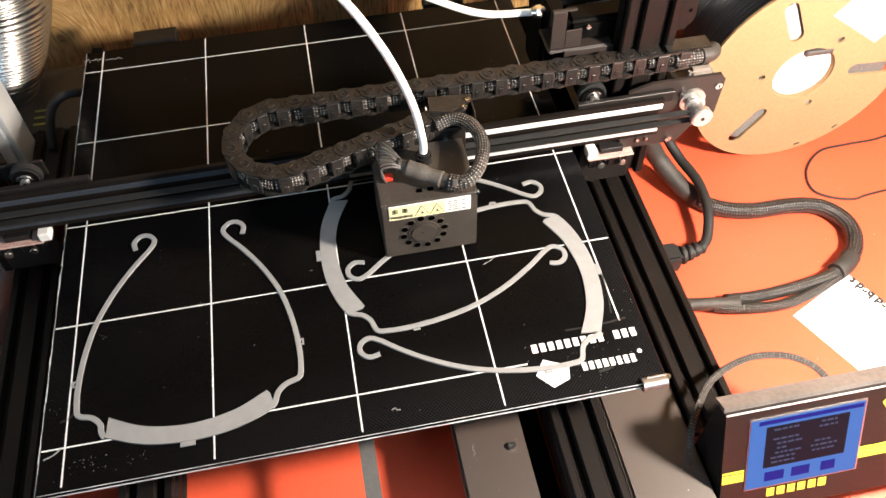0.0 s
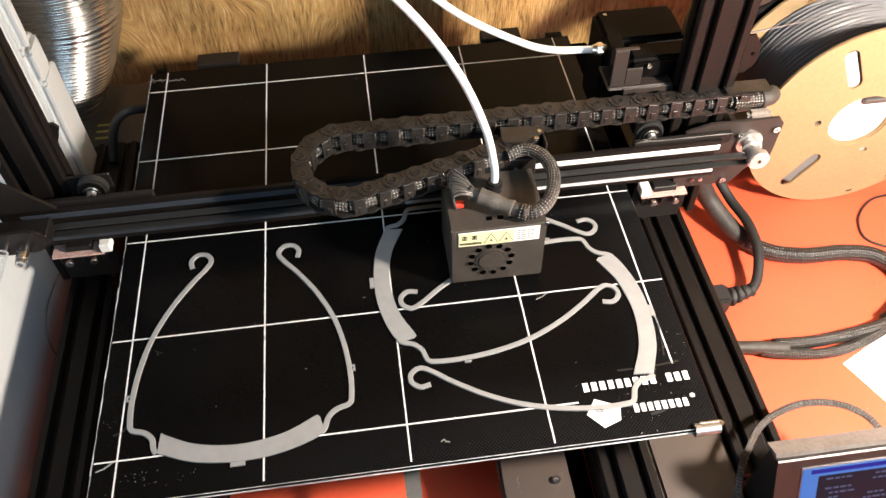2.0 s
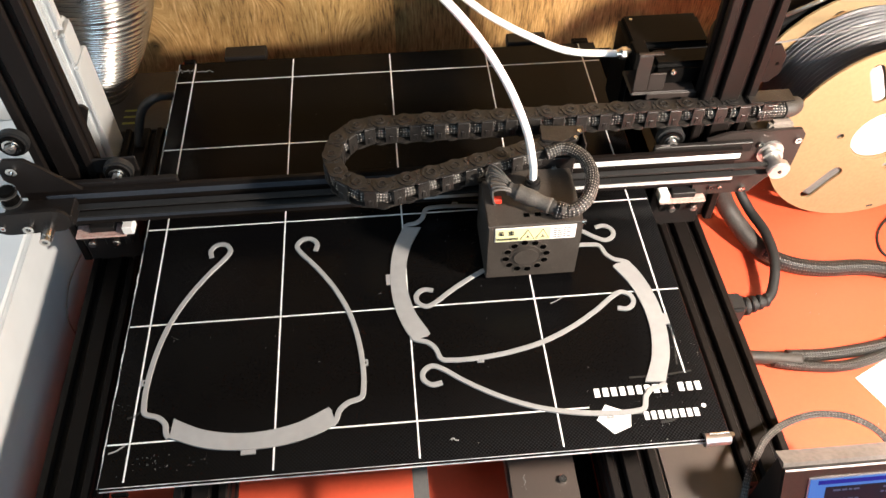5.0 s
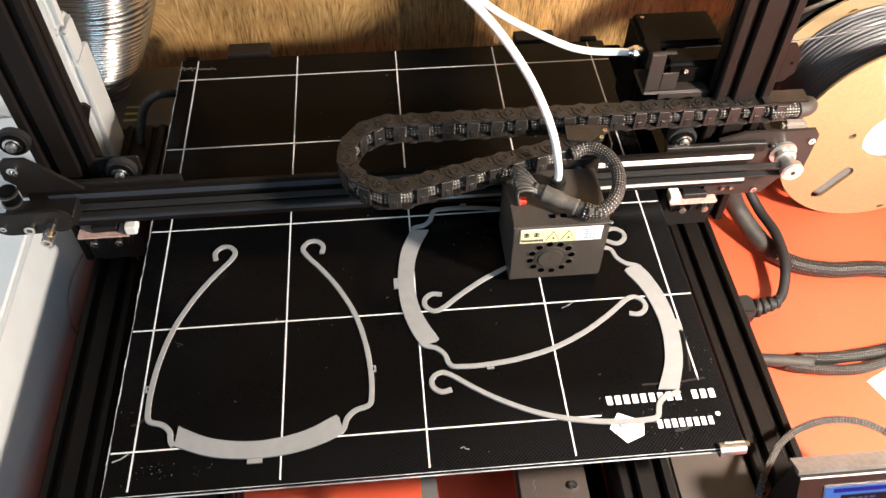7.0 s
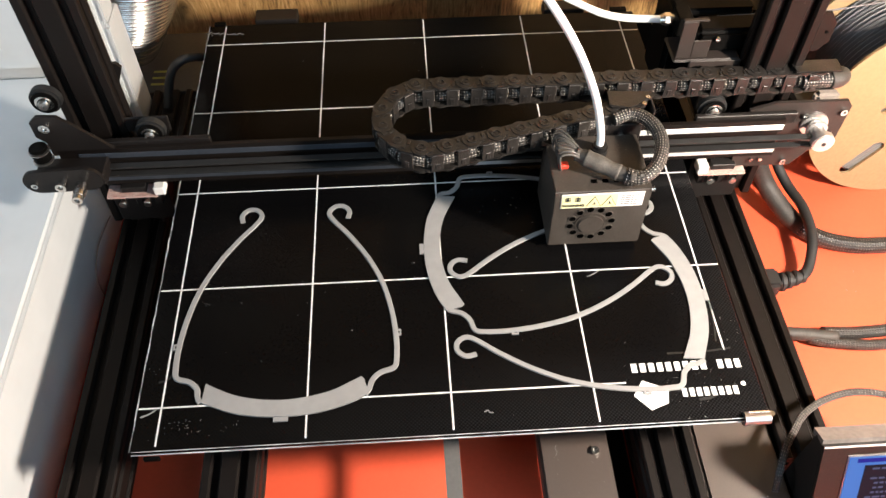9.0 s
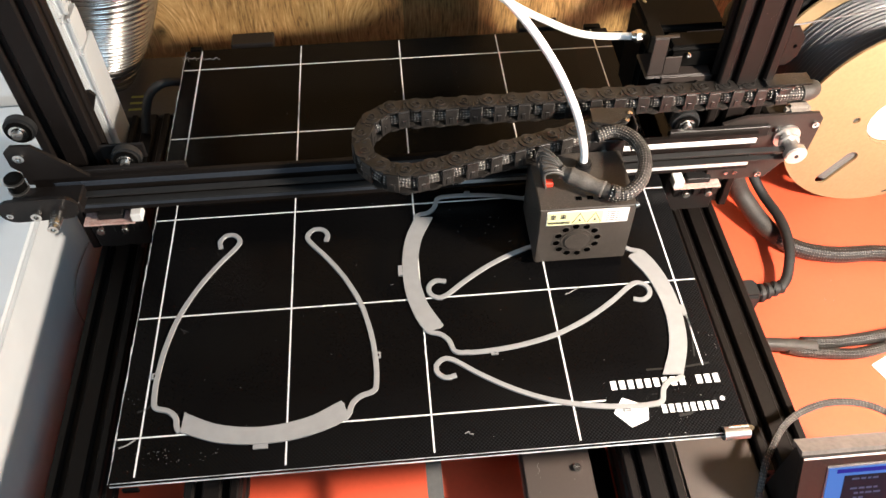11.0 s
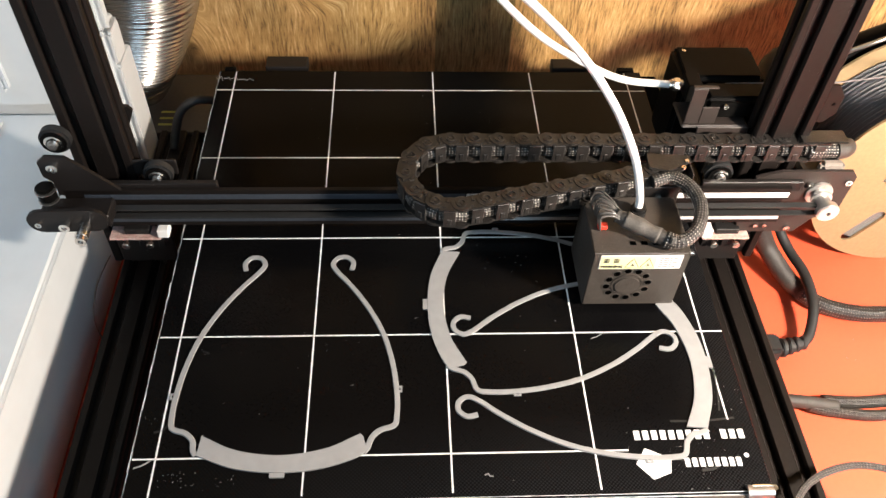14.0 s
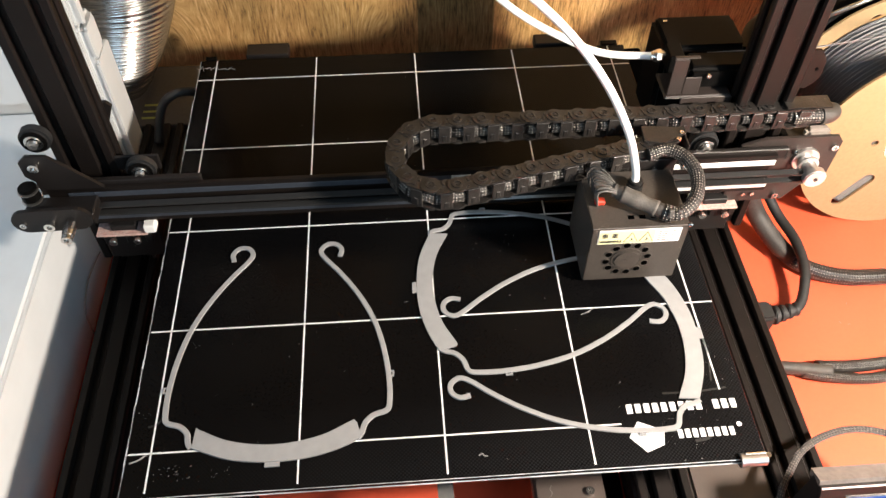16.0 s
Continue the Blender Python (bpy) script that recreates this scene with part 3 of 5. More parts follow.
# uprights
for x in (-0.2715, 0.2757):
    bm = prism(bmesh.new(), slotted(0.0455, 0.020, (-0.0117, 0.0117), (0.0,), 0.0090), 0.0, 0.62, pose(x, 0.230, 0.0))
    bmesh.ops.translate(bm, verts=bm.verts[:], vec=(0, 0, 0.0625))
    part("upright", bm, M_ALU, printer)
bm = prism(bmesh.new(), [(-0.270, 0.1975), (-0.2535, 0.1975), (-0.2442, 0.2195), (-0.2475, 0.2240), (-0.270, 0.2240)], -0.0015, 0.0015, Matrix.Translation((0, 0.2425, 0)) @ Matrix(((1, 0, 0, 0), (0, 0, -1, 0), (0, 1, 0, 0), (0, 0, 0, 1))))
part("stay_plate", bm, M_PLATE, printer)
# Added unseen box that keeps red table bounce off the wall's foot.
part("bounce_blocker", a_box(-0.1430, 0.1405, 0.395, 0.410, 0.006, 0.084, 0.001), M_PLATE, printer)
part("top_rail", prism(bmesh.new(), slotted(0.04, 0.04, TWO, TWO), -0.295, 0.295, pose(0, 0.240, 0.703) @ ALONG_X), M_ALU, printer)
part("rear_housing", a_box(0.1860, 0.2462, 0.2640, 0.4500, 0.0300, 0.1000, 0.002), M_HOLE, printer)
# gusset plates at the feet of the uprights
for s in (-1, 1):
    x = 0.2475 * s
    bm = bmesh.new()
    prism(bm, [(0.215, 0.064), (0.262, 0.064), (0.262, 0.13), (0.215, 0.13)], -0.0015, 0.0015, Matrix.Translation((x, 0, 0)) @ Matrix(((0, 0, 1, 0), (1, 0, 0, 0), (0, 1, 0, 0), (0, 0, 0, 1))))
    part("gusset", bm, M_PLATE, printer)


# limit switches on the uprights
def limit_switch(x, y, z, plug_side):
    sw = thing("limit_switch", "small red-brown switch board with white plug on a black bracket", "switch", "limit switches")
    board = a_box(x - 0.024, x + 0.018, y - 0.008, y + 0.006, z - 0.002, z, 0.0)
    part("board", board, M_PCB, sw)
    px = x + (0.021 if plug_side > 0 else -0.021)
    bm = a_box(px - 0.0046, px + 0.0046, y - 0.0085, y + 0.003, z + 0.0004, z + 0.0092, 0.0008)
    part("plug", bm, M_PAPER, sw, "white plastic plug")
    bm = a_box(x - 0.012, x + 0.009, y - 0.004, y + 0.005, z + 0.0003, z + 0.0065, 0.0006)
    part("switch_body", bm, M_PLASTIC, sw)
    for dx in (-0.012, 0.008):
        bm = bmesh.new()
        cyl(bm, (x + dx, y - 0.0088, z - 0.008), "y", 0.0034, 0.004, 14, bevel=0.0006)
        cyl(bm, (x + dx, y - 0.005, z - 0.008), "y", 0.0016, 0.010, 10)
        part("screw", bm, M_STEEL, sw)
    bm = a_box(x - 0.026, x + 0.022, y + 0.0062, y + 0.0092, z - 0.045, z + 0.010, 0.0006)
    for dx in (-0.018, 0.0, 0.016):
        box(bm, x + dx - 0.003, x + dx + 0.003, y - 0.004, y + 0.0064, z - 0.016, z - 0.0035, 0.0006)
    part("bracket", bm, M_PLATE, sw)
    return sw


limit_switch(0.2560, 0.2065, 0.1130, -1)
limit_switch(-0.2525, 0.2000, 0.1240, 1)

# ---- the gantry: beam, end plates, wheels, belt ----
gantry = thing("gantry_beam", "black horizontal gantry beam with worn bright edges and a drive belt", "gantry beam")
F = 0.197
outline = [(F, 0.135), (F + 0.018, 0.135), (F + 0.018, 0.158), (F + 0.0035, 0.175), (F, 0.175), (F, 0.163), (F + 0.002, 0.1622), (F + 0.006, 0.1622), (F + 0.006, 0.1478), (F + 0.002, 0.1478), (F, 0.147)]
bm = prism(bmesh.new(), outline, -0.300, 0.290, ALONG_X)
part("beam", bm, M_ALU, gantry)
# Left half of the worn edges, with a cool reflection put into the colour.
for z0, z1 in ((0.1652, 0.1705), (0.1392, 0.1464)):
    part("worn_edge_sheen", a_box(-0.285, 0.0195, F - 0.0004, F + 0.0008, z0, z1, 0.0002), M_LIP_SHEEN, gantry)
for z0, z1 in ((0.1657, 0.1700), (0.1398, 0.1460)):
    part("bright_track", a_box(0.02, 0.2893, F - 0.0009, F + 0.0004, z0 - 0.0004, z1 + 0.0004, 0.0002), M_TRACK_GLINT, gantry, "bright worn aluminium track")
for z in (0.1605, 0.1515):
    part("belt", a_box(-0.29, 0.322, F - 0.008, F - 0.0022, z - 0.0007, z + 0.0007, 0.0), M_RUBBER, gantry, "black toothed drive belt")
# end plate at the motor
bm = bmesh.new()
prism(bm, [(0.262, 0.112), (0.316, 0.112), (0.327, 0.128), (0.3462, 0.142), (0.3472, 0.1785), (0.3425, 0.1845), (0.282, 0.1845), (0.262, 0.178)], -0.0015, 0.0015, Matrix.Translation((0, 0.2085, 0)) @ Matrix(((1, 0, 0, 0), (0, 0, -1, 0), (0, 1, 0, 0), (0, 0, 0, 1))))
plate = part("motor_plate", bm, M_PLATE_LIT, gantry, "black sheet-metal motor plate")
for c in ((0.3100, 0.2068, 0.1712), (0.3415, 0.2068, 0.1735), (0.3075, 0.2068, 0.1180), (0.286, 0.2068, 0.122), (0.278, 0.2068, 0.122)):
    part("screw", socket_screw(bmesh.new(), c, (0, -1, 0), 0.003 if c[0] > 0.3 else 0.0018, 0.0026), M_STEEL, plate)
part("motor", a_box(0.303, 0.3445, 0.2105, 0.250, 0.134, 0.176, 0.003), M_PLASTIC, gantry, "square black stepper motor")
bm = ring(bmesh.new(), (0.3205, 0.2058, 0.1612), "y", 0.005, 0.0115, 0.0025)
part("motor_boss", bm, M_ALU_EDGE, gantry)
bm = a_cyl((0.3202, 0.1930, 0.1612), "y", 0.0062, 0.022, 28)
cyl(bm, (0.3202, 0.1985, 0.1612), "y", 0.0088, 0.0016, 28)
cyl(bm, (0.3202, 0.1845, 0.1612), "y", 0.0092, 0.007, 28, bevel=0.001)
pulley = part("pulley", bm, M_ALU_EDGE, gantry, "bright steel belt pulley")
part("grub_screw", a_cyl((0.3202, 0.1808, 0.1612), "y", 0.0018, 0.0008, 10), M_INK, pulley)
# brackets lying on the beam and the wheels that run on the uprights
bm = a_box(0.215, 0.300, 0.2008, 0.2055, 0.1680, 0.1785, 0.0006)
part("bracket", bm, M_PLATE, gantry)
bm = a_box(-0.298, -0.180, 0.2008, 0.2060, 0.1680, 0.1785, 0.0006)
part("bracket", bm, M_PLATE, gantry)


M_SPACER = mat("dulled_steel", (0.42, 0.40, 0.38), 0.3, 0.9, 0.12, 200, 0.05)


def wheel(x, y, z, axis="y"):
    w = part("wheel", a_cyl((x, y, z), axis, 0.0118, 0.0095, 28, bevel=0.002), M_RUBBER, gantry, "black rubber roller")
    d = Vector((1, 0, 0)) if axis == "x" else Vector((0, 1, 0)) if axis == "y" else Vector((0, 0, 1))
    part("tyre_groove", ring(bmesh.new(), Vector((x, y, z)) + d * -0.0051, axis, 0.0072, 0.0098, 0.0012, 28), M_BLACK, w)
    c = Vector((x, y, z))
    bm = ring(bmesh.new(), c + d * -0.0056, axis, 0.0050, 0.0070, 0.0016, 28)
    ring(bm, c + d * -0.0068, axis, 0.0030, 0.0044, 0.0022, 24)
    part("bearing", bm, M_STEEL, w, "bright steel ball bearing")
    part("bearing_seal", ring(bmesh.new(), c + d * -0.0054, axis, 0.0046, 0.0050, 0.0008, 28), M_BLACK, w)
    part("bolt_head", socket_screw(bmesh.new(), c + d * -0.0070, tuple(-d), 0.0036, 0.0030), M_SPACER, w)


wheel(0.2310, 0.2140, 0.1780)
wheel(-0.2280, 0.2140, 0.1780)
wheel(-0.2975, 0.2135, 0.2150)
bm = a_box(-0.2560, -0.2145, 0.2205, 0.2230, 0.1700, 0.1855, 0.0008)
part("wheel_plate", bm, M_PLATE, gantry)
# triangular left end plate
bm = bmesh.new()
prism(bm, [(-0.304, 0.1700), (-0.2450, 0.1700), (-0.2557, 0.1755), (-0.2790, 0.2005), (-0.2890, 0.2100), (-0.3040, 0.2108), (-0.3105, 0.2050), (-0.3105, 0.1905), (-0.3045, 0.1840)], -0.0015, 0.0015, Matrix.Translation((0, 0.1985, 0)) @ Matrix(((1, 0, 0, 0), (0, 0, -1, 0), (0, 1, 0, 0), (0, 0, 0, 1))))
end = part("end_plate", bm, M_PLATE, gantry, "black triangular end plate")
part("screw", socket_screw(bmesh.new(), (-0.3002, 0.1970, 0.2005), (0, -1, 0), 0.0042, 0.0028), M_STEEL, end)
# idler block at the left end of the beam
FRONT = Matrix(((1, 0, 0, 0), (0, 0, -1, 0), (0, 1, 0, 0), (0, 0, 0, 1)))
ends = [(-0.3125 + 0.0115 * math.cos(radians(a)), 0.1650 + 0.0115 * math.sin(radians(a))) for a in range(90, 271, 20)]
ends += [(-0.2740 + 0.0115 * math.cos(radians(a)), 0.1660 + 0.0115 * math.sin(radians(a))) for a in range(-90, 91, 20)]
bm = prism(bmesh.new(), ends, -0.0016, 0.0016, Matrix.Translation((0, 0.1740, 0)) @ FRONT)
idler = part("idler_cheek", bm, M_PLATE, gantry, "black rounded belt idler plate")
part("idler_block", a_box(-0.316, -0.262, 0.1758, 0.1968, 0.1560, 0.1680, 0.001), M_PLATE, gantry)
part("bolt", socket_screw(bmesh.new(), (-0.2950, 0.1723, 0.1630), (0, -1, 0), 0.0042, 0.005), M_STEEL, idler)
part("bolt", socket_screw(bmesh.new(), (-0.3150, 0.1723, 0.1640), (0, -1, 0), 0.0026, 0.003), M_STEEL, idler)
bm = cyl(bmesh.new(), (-0.2795, 0.1650, 0.1620), "y", 0.0048, 0.014, 20, bevel=0.0006)
socket_screw(bm, (-0.2795, 0.1580, 0.1620), (0, -1, 0), 0.0042, 0.004)
part("tension_bolt", bm, M_STEEL, idler)
part("roller_cap", a_cyl((-0.3080, 0.188, 0.1872), "z", 0.0070, 0.0030, 24, bevel=0.0008), M_BLACK, idler)
for z in (0.1752, 0.1850):
    part("washer", ring(bmesh.new(), (-0.3080, 0.188, z), "z", 0.003, 0.0079, 0.0009), M_SPACER, idler)
part("roller", a_cyl((-0.3080, 0.188, 0.1802), "z", 0.0070, 0.0084, 24, bevel=0.0008), M_BLACK, idler)

# ---- the heated bed (slides front to back) ----
BZ = 0.125
bed = thing("print_bed", "black coated glass print bed with white grid lines", "print bed")
glass = part("glass_plate", a_box(-0.2165, 0.2175, -0.0325, 0.4320, BZ - 0.0040, BZ, 0.0006), M_BED, bed)
part("glass_edge", a_box(-0.2163, 0.2173, -0.0331, -0.0324, BZ - 0.0040, BZ - 0.0028, 0.0002), M_GLASSEDGE, bed, "bright ground glass front edge")
part("glass_bevel", a_box(-0.2155, 0.2165, -0.0322, -0.0317, BZ + 0.00002, BZ + 0.00012, 0.0), M_GLASSEDGE, bed)
rag = random.Random(3)
bm = bmesh.new()
for k in range(60):
    y0 = -0.0318 + 0.463 * k / 60
    x0, wd = -0.2167 + rag.uniform(-0.0003, 0.0003), rag.choice((0.0003, 0.0004, 0.0006, 0.0010))
    box(bm, x0 - wd / 2, x0 + wd / 2, y0, y0 + 0.0074, BZ - 0.0012, BZ - 0.0004 + rag.uniform(0, 0.0005), 0.0)
part("glass_edge", bm, M_GLASSEDGE, bed, "chipped ground glass side edge")
part("heater_plate", a_box(-0.212, 0.213, -0.029, 0.436, BZ - 0.0095, BZ - 0.0042, 0.0006), M_DARKBOX, bed, "dark heater plate under the glass")
part("carriage", a_box(-0.19, 0.19, 0.06, 0.34, BZ - 0.034, BZ - 0.028, 0.001), M_PLATE, bed)
for x in (-0.18, 0.18):
    for y in (0.07, 0.33):
        part("levelling_post", a_cyl((x, y, BZ - 0.019), "z", 0.004, 0.020, 12), M_STEEL, bed)
W = 0.00060


def line(x0, y0, x1, y1):
    return a_box(min(x0, x1) - (W if x0 == x1 else 0), max(x0, x1) + (W if x0 == x1 else 0), min(y0, y1) - (W if y0 == y1 else 0), max(y0, y1) + (W if y0 == y1 else 0), BZ + 0.00002, BZ + 0.00007, 0.0)


for k in range(5):
    x = -0.2 + 0.1 * k
    part("grid_line", line(x, 0.0225 if k == 4 else -0.0285, x, 0.430), M_LINE, bed)
    part("grid_line", line(-0.2155, 0.1 * k, 0.1235 if k == 0 else 0.2200 if k > 4 else 0.2165, 0.1 * k), M_LINE, bed)
for x, y in ((-0.2030, -0.0345), (0.2085, -0.0345), (-0.207, 0.4325), (0.203, 0.4325)):
    front = y < 0
    w = 0.0085 if x > 0 else 0.0055
    bm = a_box(x - w, x + w, y - 0.0010, y + 0.0062 if x > 0 else y + (0.0014 if front else 0.0045), BZ - 0.0085, BZ + 0.0012 if x > 0 or not front else BZ - 0.0044, 0.0006)
    if x > 0 and front:
        lip = cyl(bmesh.new(), (x + 0.001, y + 0.0056, BZ + 0.0016), "x", 0.0012, 2 * w - 0.003, 12)
        cyl(lip, (x + w + 0.0008, y + 0.0040, BZ + 0.0010), "z", 0.0020, 0.003, 12)
        part("clip_lip", lip, M_STEEL, bed, "bright steel clip lip")
    if x > 0 and front:
        roll = cyl(bmesh.new(), (x, y + 0.0026, BZ - 0.0012), "x", 0.0044, 2 * w, 20, bevel=0.0006)
        ring(roll, (x - w, y + 0.0026, BZ - 0.0012), "x", 0.0030, 0.0048, 0.0030, 20)
        part("bed_clip", roll, M_SPACER, bed, "rolled steel glass clip")
        bm.free()
        continue
    part("bed_clip", bm, M_BLACK, bed)
part("rear_tab", a_box(-0.172, -0.129, 0.4365, 0.456, BZ - 0.010, BZ + 0.001, 0.001), M_PLATE, bed)
part("rear_tab", a_box(0.126, 0.168, 0.4365, 0.454, BZ - 0.010, BZ + 0.001, 0.001), M_PLATE, bed)


def letter_bars(x0, x1, y, height, gaps, name):
    """A row of plain white bars in place of printed lettering."""
    cells = [g for g in gaps]
    n = len(cells)
    step = (x1 - x0) / n
    for k, c in enumerate(cells):
        if c == "#":
            bm = prism(bmesh.new(), [(x0 + step * (k + 0.17), y - height / 2), (x0 + step * (k + 0.83), y - height / 2), (x0 + step * (k + 0.83), y + height / 2), (x0 + step * (k + 0.17), y + height / 2)], BZ + 0.00003, BZ + 0.00008)
            part(name, bm, M_LINE, bed)


letter_bars(0.1285, 0.2095, 0.0112, 0.0072, "######### ###", "printed_bar")
letter_bars(0.1605, 0.2020, -0.0100, 0.0066, "########", "printed_bar")
bm = prism(bmesh.new(), [(0.1352, 0.0012), (0.1270, -0.0105), (0.1372, -0.0222), (0.1500, -0.0175), (0.1522, -0.0068)], BZ + 0.00003, BZ + 0.00008)
part("printed_mark", bm, M_LINE, bed, "white printed five-sided mark")
part("printed_dot", a_cyl((0.2058, -0.0054, BZ + 0.00006), "z", 0.0018, 0.00005, 14), M_LINE, bed)
# scraps and scratches on the glass
rnd = random.Random(7)
bm = bmesh.new()
SPOTS = [(-0.185, -0.016, 0.016, 24), (-0.152, -0.020, 0.010, 9), (-0.180, 0.085, 0.004, 7), (-0.208, 0.030, 0.006, 5), (0.175, -0.004, 0.024, 34), (0.205, 0.045, 0.020, 18), (0.065, 0.175, 0.02, 10), (-0.105, 0.100, 0.004, 6)]
for cx, cy, spread, n in SPOTS + [(0.0, 0.2, 0.2, 60)]:
    for k in range(n):
        x, y = (rnd.gauss(cx, spread * 0.55), rnd.gauss(cy, spread * 0.5)) if spread < 0.1 else (rnd.uniform(-0.205, 0.205), rnd.uniform(-0.025, 0.41))
        x, y = min(max(x, -0.213), 0.214), min(max(y, -0.030), 0.425)
        l, a = rnd.choice((0.0003, 0.0004, 0.0005, 0.0012)), rnd.uniform(0, 3.14)
        strip(bm, [(x, y), (x + l * math.cos(a), y + l * math.sin(a))], rnd.uniform(0.00018, 0.0004), BZ + 0.0001, BZ + 0.0003)
tagged(part("scraps", bm, M_SPECK, bed), kind="stuff")
bm = bmesh.new()
for x0, y0, x1, y1, w in ((-0.205, 0.020, -0.196, 0.026, 0.0016), (0.150, -0.006, 0.182, -0.010, 0.0020), (0.158, 0.022, 0.205, 0.024, 0.0016), (0.196, 0.030, 0.200, 0.075, 0.0012), (0.172, -0.016, 0.185, -0.012, 0.0022)):
    strip(bm, spline([(x0, y0, 0), ((x0 + x1) / 2 + 0.0015, (y0 + y1) / 2 - 0.001, 0), (x1, y1, 0)], 5), w, BZ + 0.00003, BZ + 0.00007)
tagged(part("dried_film", bm, M_SMEAR, bed), kind="stuff")
bm = bmesh.new()
strip(bm, spline([(0.022, -0.0165), (0.0245, -0.0155), (0.0255, -0.017), (0.028, -0.0175)]), 0.0008, BZ + 0.0001, BZ + 0.0006)
strip(bm, spline([(-0.2135, -0.0065), (-0.208, -0.0045), (-0.203, -0.0008)]), 0.0011, BZ + 0.0001, BZ + 0.0005)
strip(bm, spline([(0.112, 0.094), (0.118, 0.0965), (0.1235, 0.1)]), 0.0006, BZ + 0.0001, BZ + 0.0005)
for k in range(5):
    x = -0.2195 + 0.0078 * k
    strip(bm, spline([(x, 0.4200 - 0.0012 * k), (x + 0.003, 0.4165 + 0.0016 * (k % 3)), (x + 0.0052, 0.4215 - 0.0014 * k), (x + 0.0072, 0.4150)]), 0.0005, BZ + 0.0001, BZ + 0.0006)
tagged(part("filament_strand", bm, M_FLAKE, bed), kind="stuff")


# ---- the three printed visor frames that lie on the bed ----
def visor_frame(m, label):
    ob = thing("visor_frame", label, "printed part", "visor frames on the bed")
    h0, h1 = 0.0001, 0.0014
    plate = []
    top = spline([(-0.0545, 0.0163), (-0.030, 0.0050), (0.0, 0.0006), (0.030, 0.0048), (0.0505, 0.0140), (0.0545, 0.0160)], 6)
    low = spline([(0.0568, 0.0135), (0.0570, 0.0010), (0.030, -0.0092), (0.0, -0.0120), (-0.030, -0.0085), (-0.0560, 0.0015)], 6)
    plate = [(p.x, p.y) for p in [Vector((*q[:2], 0)) for q in top]] + [(p.x, p.y) for p in [Vector((*q[:2], 0)) for q in low]]
    bm = prism(bmesh.new(), plate, h0, h1)
    prism(bm, [(-0.0055, -0.0155), (0.0045, -0.0155), (0.0045, -0.0121), (-0.0055, -0.0121)], h0, h1 - 0.0002)
    part("brow_plate", bm, M_PRINT, ob)
    for s in (-1, 1):
        pts = [(0.0420, 0.1645), (0.0432, 0.1722), (0.0385, 0.1780), (0.0315, 0.1777), (0.0272, 0.1712), (0.0305, 0.1632), (0.0425, 0.1475), (0.0565, 0.1252), (0.0680, 0.0995), (0.0748, 0.0720), (0.0776, 0.0470), (0.0775, 0.0300), (0.0755, 0.0222), (0.0664, 0.0188), (0.0605, 0.0130), (0.0590, 0.0060), (0.0566, 0.0018)]
        wide = 1.03 if s > 0 else 1.0
        bm = strip(bmesh.new(), [(p.x * s * (wide if p.y > 0.012 else 1.0 + (wide - 1.0) * max(p.y, 0.0) / 0.012), p.y) for p in spline([(*q, 0) for q in pts], 6)], 0.0040, h0, h1 - 0.0001)
        part("temple_arm", bm, M_PRINT, ob)
        y = 0.0515 if s > 0 else 0.0480
        bm = bmesh.new()
        for a0, a1, b0, b1 in ((0.0785, 0.0838, y - 0.0026, y - 0.0013), (0.0785, 0.0838, y + 0.0013, y + 0.0026), (0.0825, 0.0838, y - 0.0013, y + 0.0013)) if s > 0 else ((0.0775, 0.0818, y - 0.0025, y - 0.0013), (0.0775, 0.0818, y + 0.0013, y + 0.0025), (0.0806, 0.0818, y - 0.0013, y + 0.0013)):
            box(bm, min(a0 * s, a1 * s), max(a0 * s, a1 * s), b0, b1, h0, h1 - 0.0002, 0.0)
        part("clip_eye", bm, M_PRINT, ob)
    ob.parent = None
    ob.matrix_world = m
    return ob


FRAMES = [(visor_frame(pose(0, 0, 0), "grey printed visor frame with hooked arms on the bed"), pose(-0.117, 0.0, BZ, 0, 0, 0)),
          (visor_frame(pose(0, 0, 0), "grey printed visor frame lying sideways, half hidden by the print head"), pose(-0.001, 0.128, BZ, 0, 0, -90)),
          (visor_frame(pose(0, 0, 0), "grey printed visor frame nested into its neighbour"), pose(0.1850, 0.0715, BZ, 0, 0, 90))]

# ---- the print head (slides along the beam) ----
head = thing("extruder_unit", "dusty black extruder casing with fan and yellow warning label", "extruder")
X0, X1, Y0, Y1, Z0, Z1 = 0.0380, 0.1105, 0.1135, 0.1720, 0.1300, 0.1915
shell = a_box(X0, X1, Y0, Y1, Z0, Z1, 0.0008, seg=2)
casing = part("casing", shell, M_HEAD, head)
part("top_lip", a_box(X0 - 0.0004, X1 + 0.0006, Y0 - 0.0012, Y0 + 0.0012, Z1 - 0.0008, Z1 + 0.0012, 0.0004), M_HEAD, head)
part("corner_tip", a_box(X1 - 0.002, X1 + 0.0012, Y0 - 0.0018, Y0 + 0.001, Z1 - 0.0014, Z1 + 0.0016, 0.0003), M_STEEL, head)
part("backplate", a_box(X0 + 0.008, X1 + 0.004, 0.1745, 0.1775, 0.132, 0.199, 0.0006), M_PLATE, head)
bm = a_cyl(((X0 + X1) / 2, 0.142, 0.1281), "z", 0.0045, 0.0036, 16, r2=0.0075)
part("nozzle_block", bm, M_STEEL, head)
FX, FZ = 0.0690, 0.1555
bm = ring(bmesh.new(), (FX, Y0 - 0.0006, FZ), "y", 0.0110, 0.0122, 0.0010, 40)
cyl(bm, (FX, Y0 - 0.0010, FZ), "y", 0.0104, 0.0022, 40, bevel=0.0009)
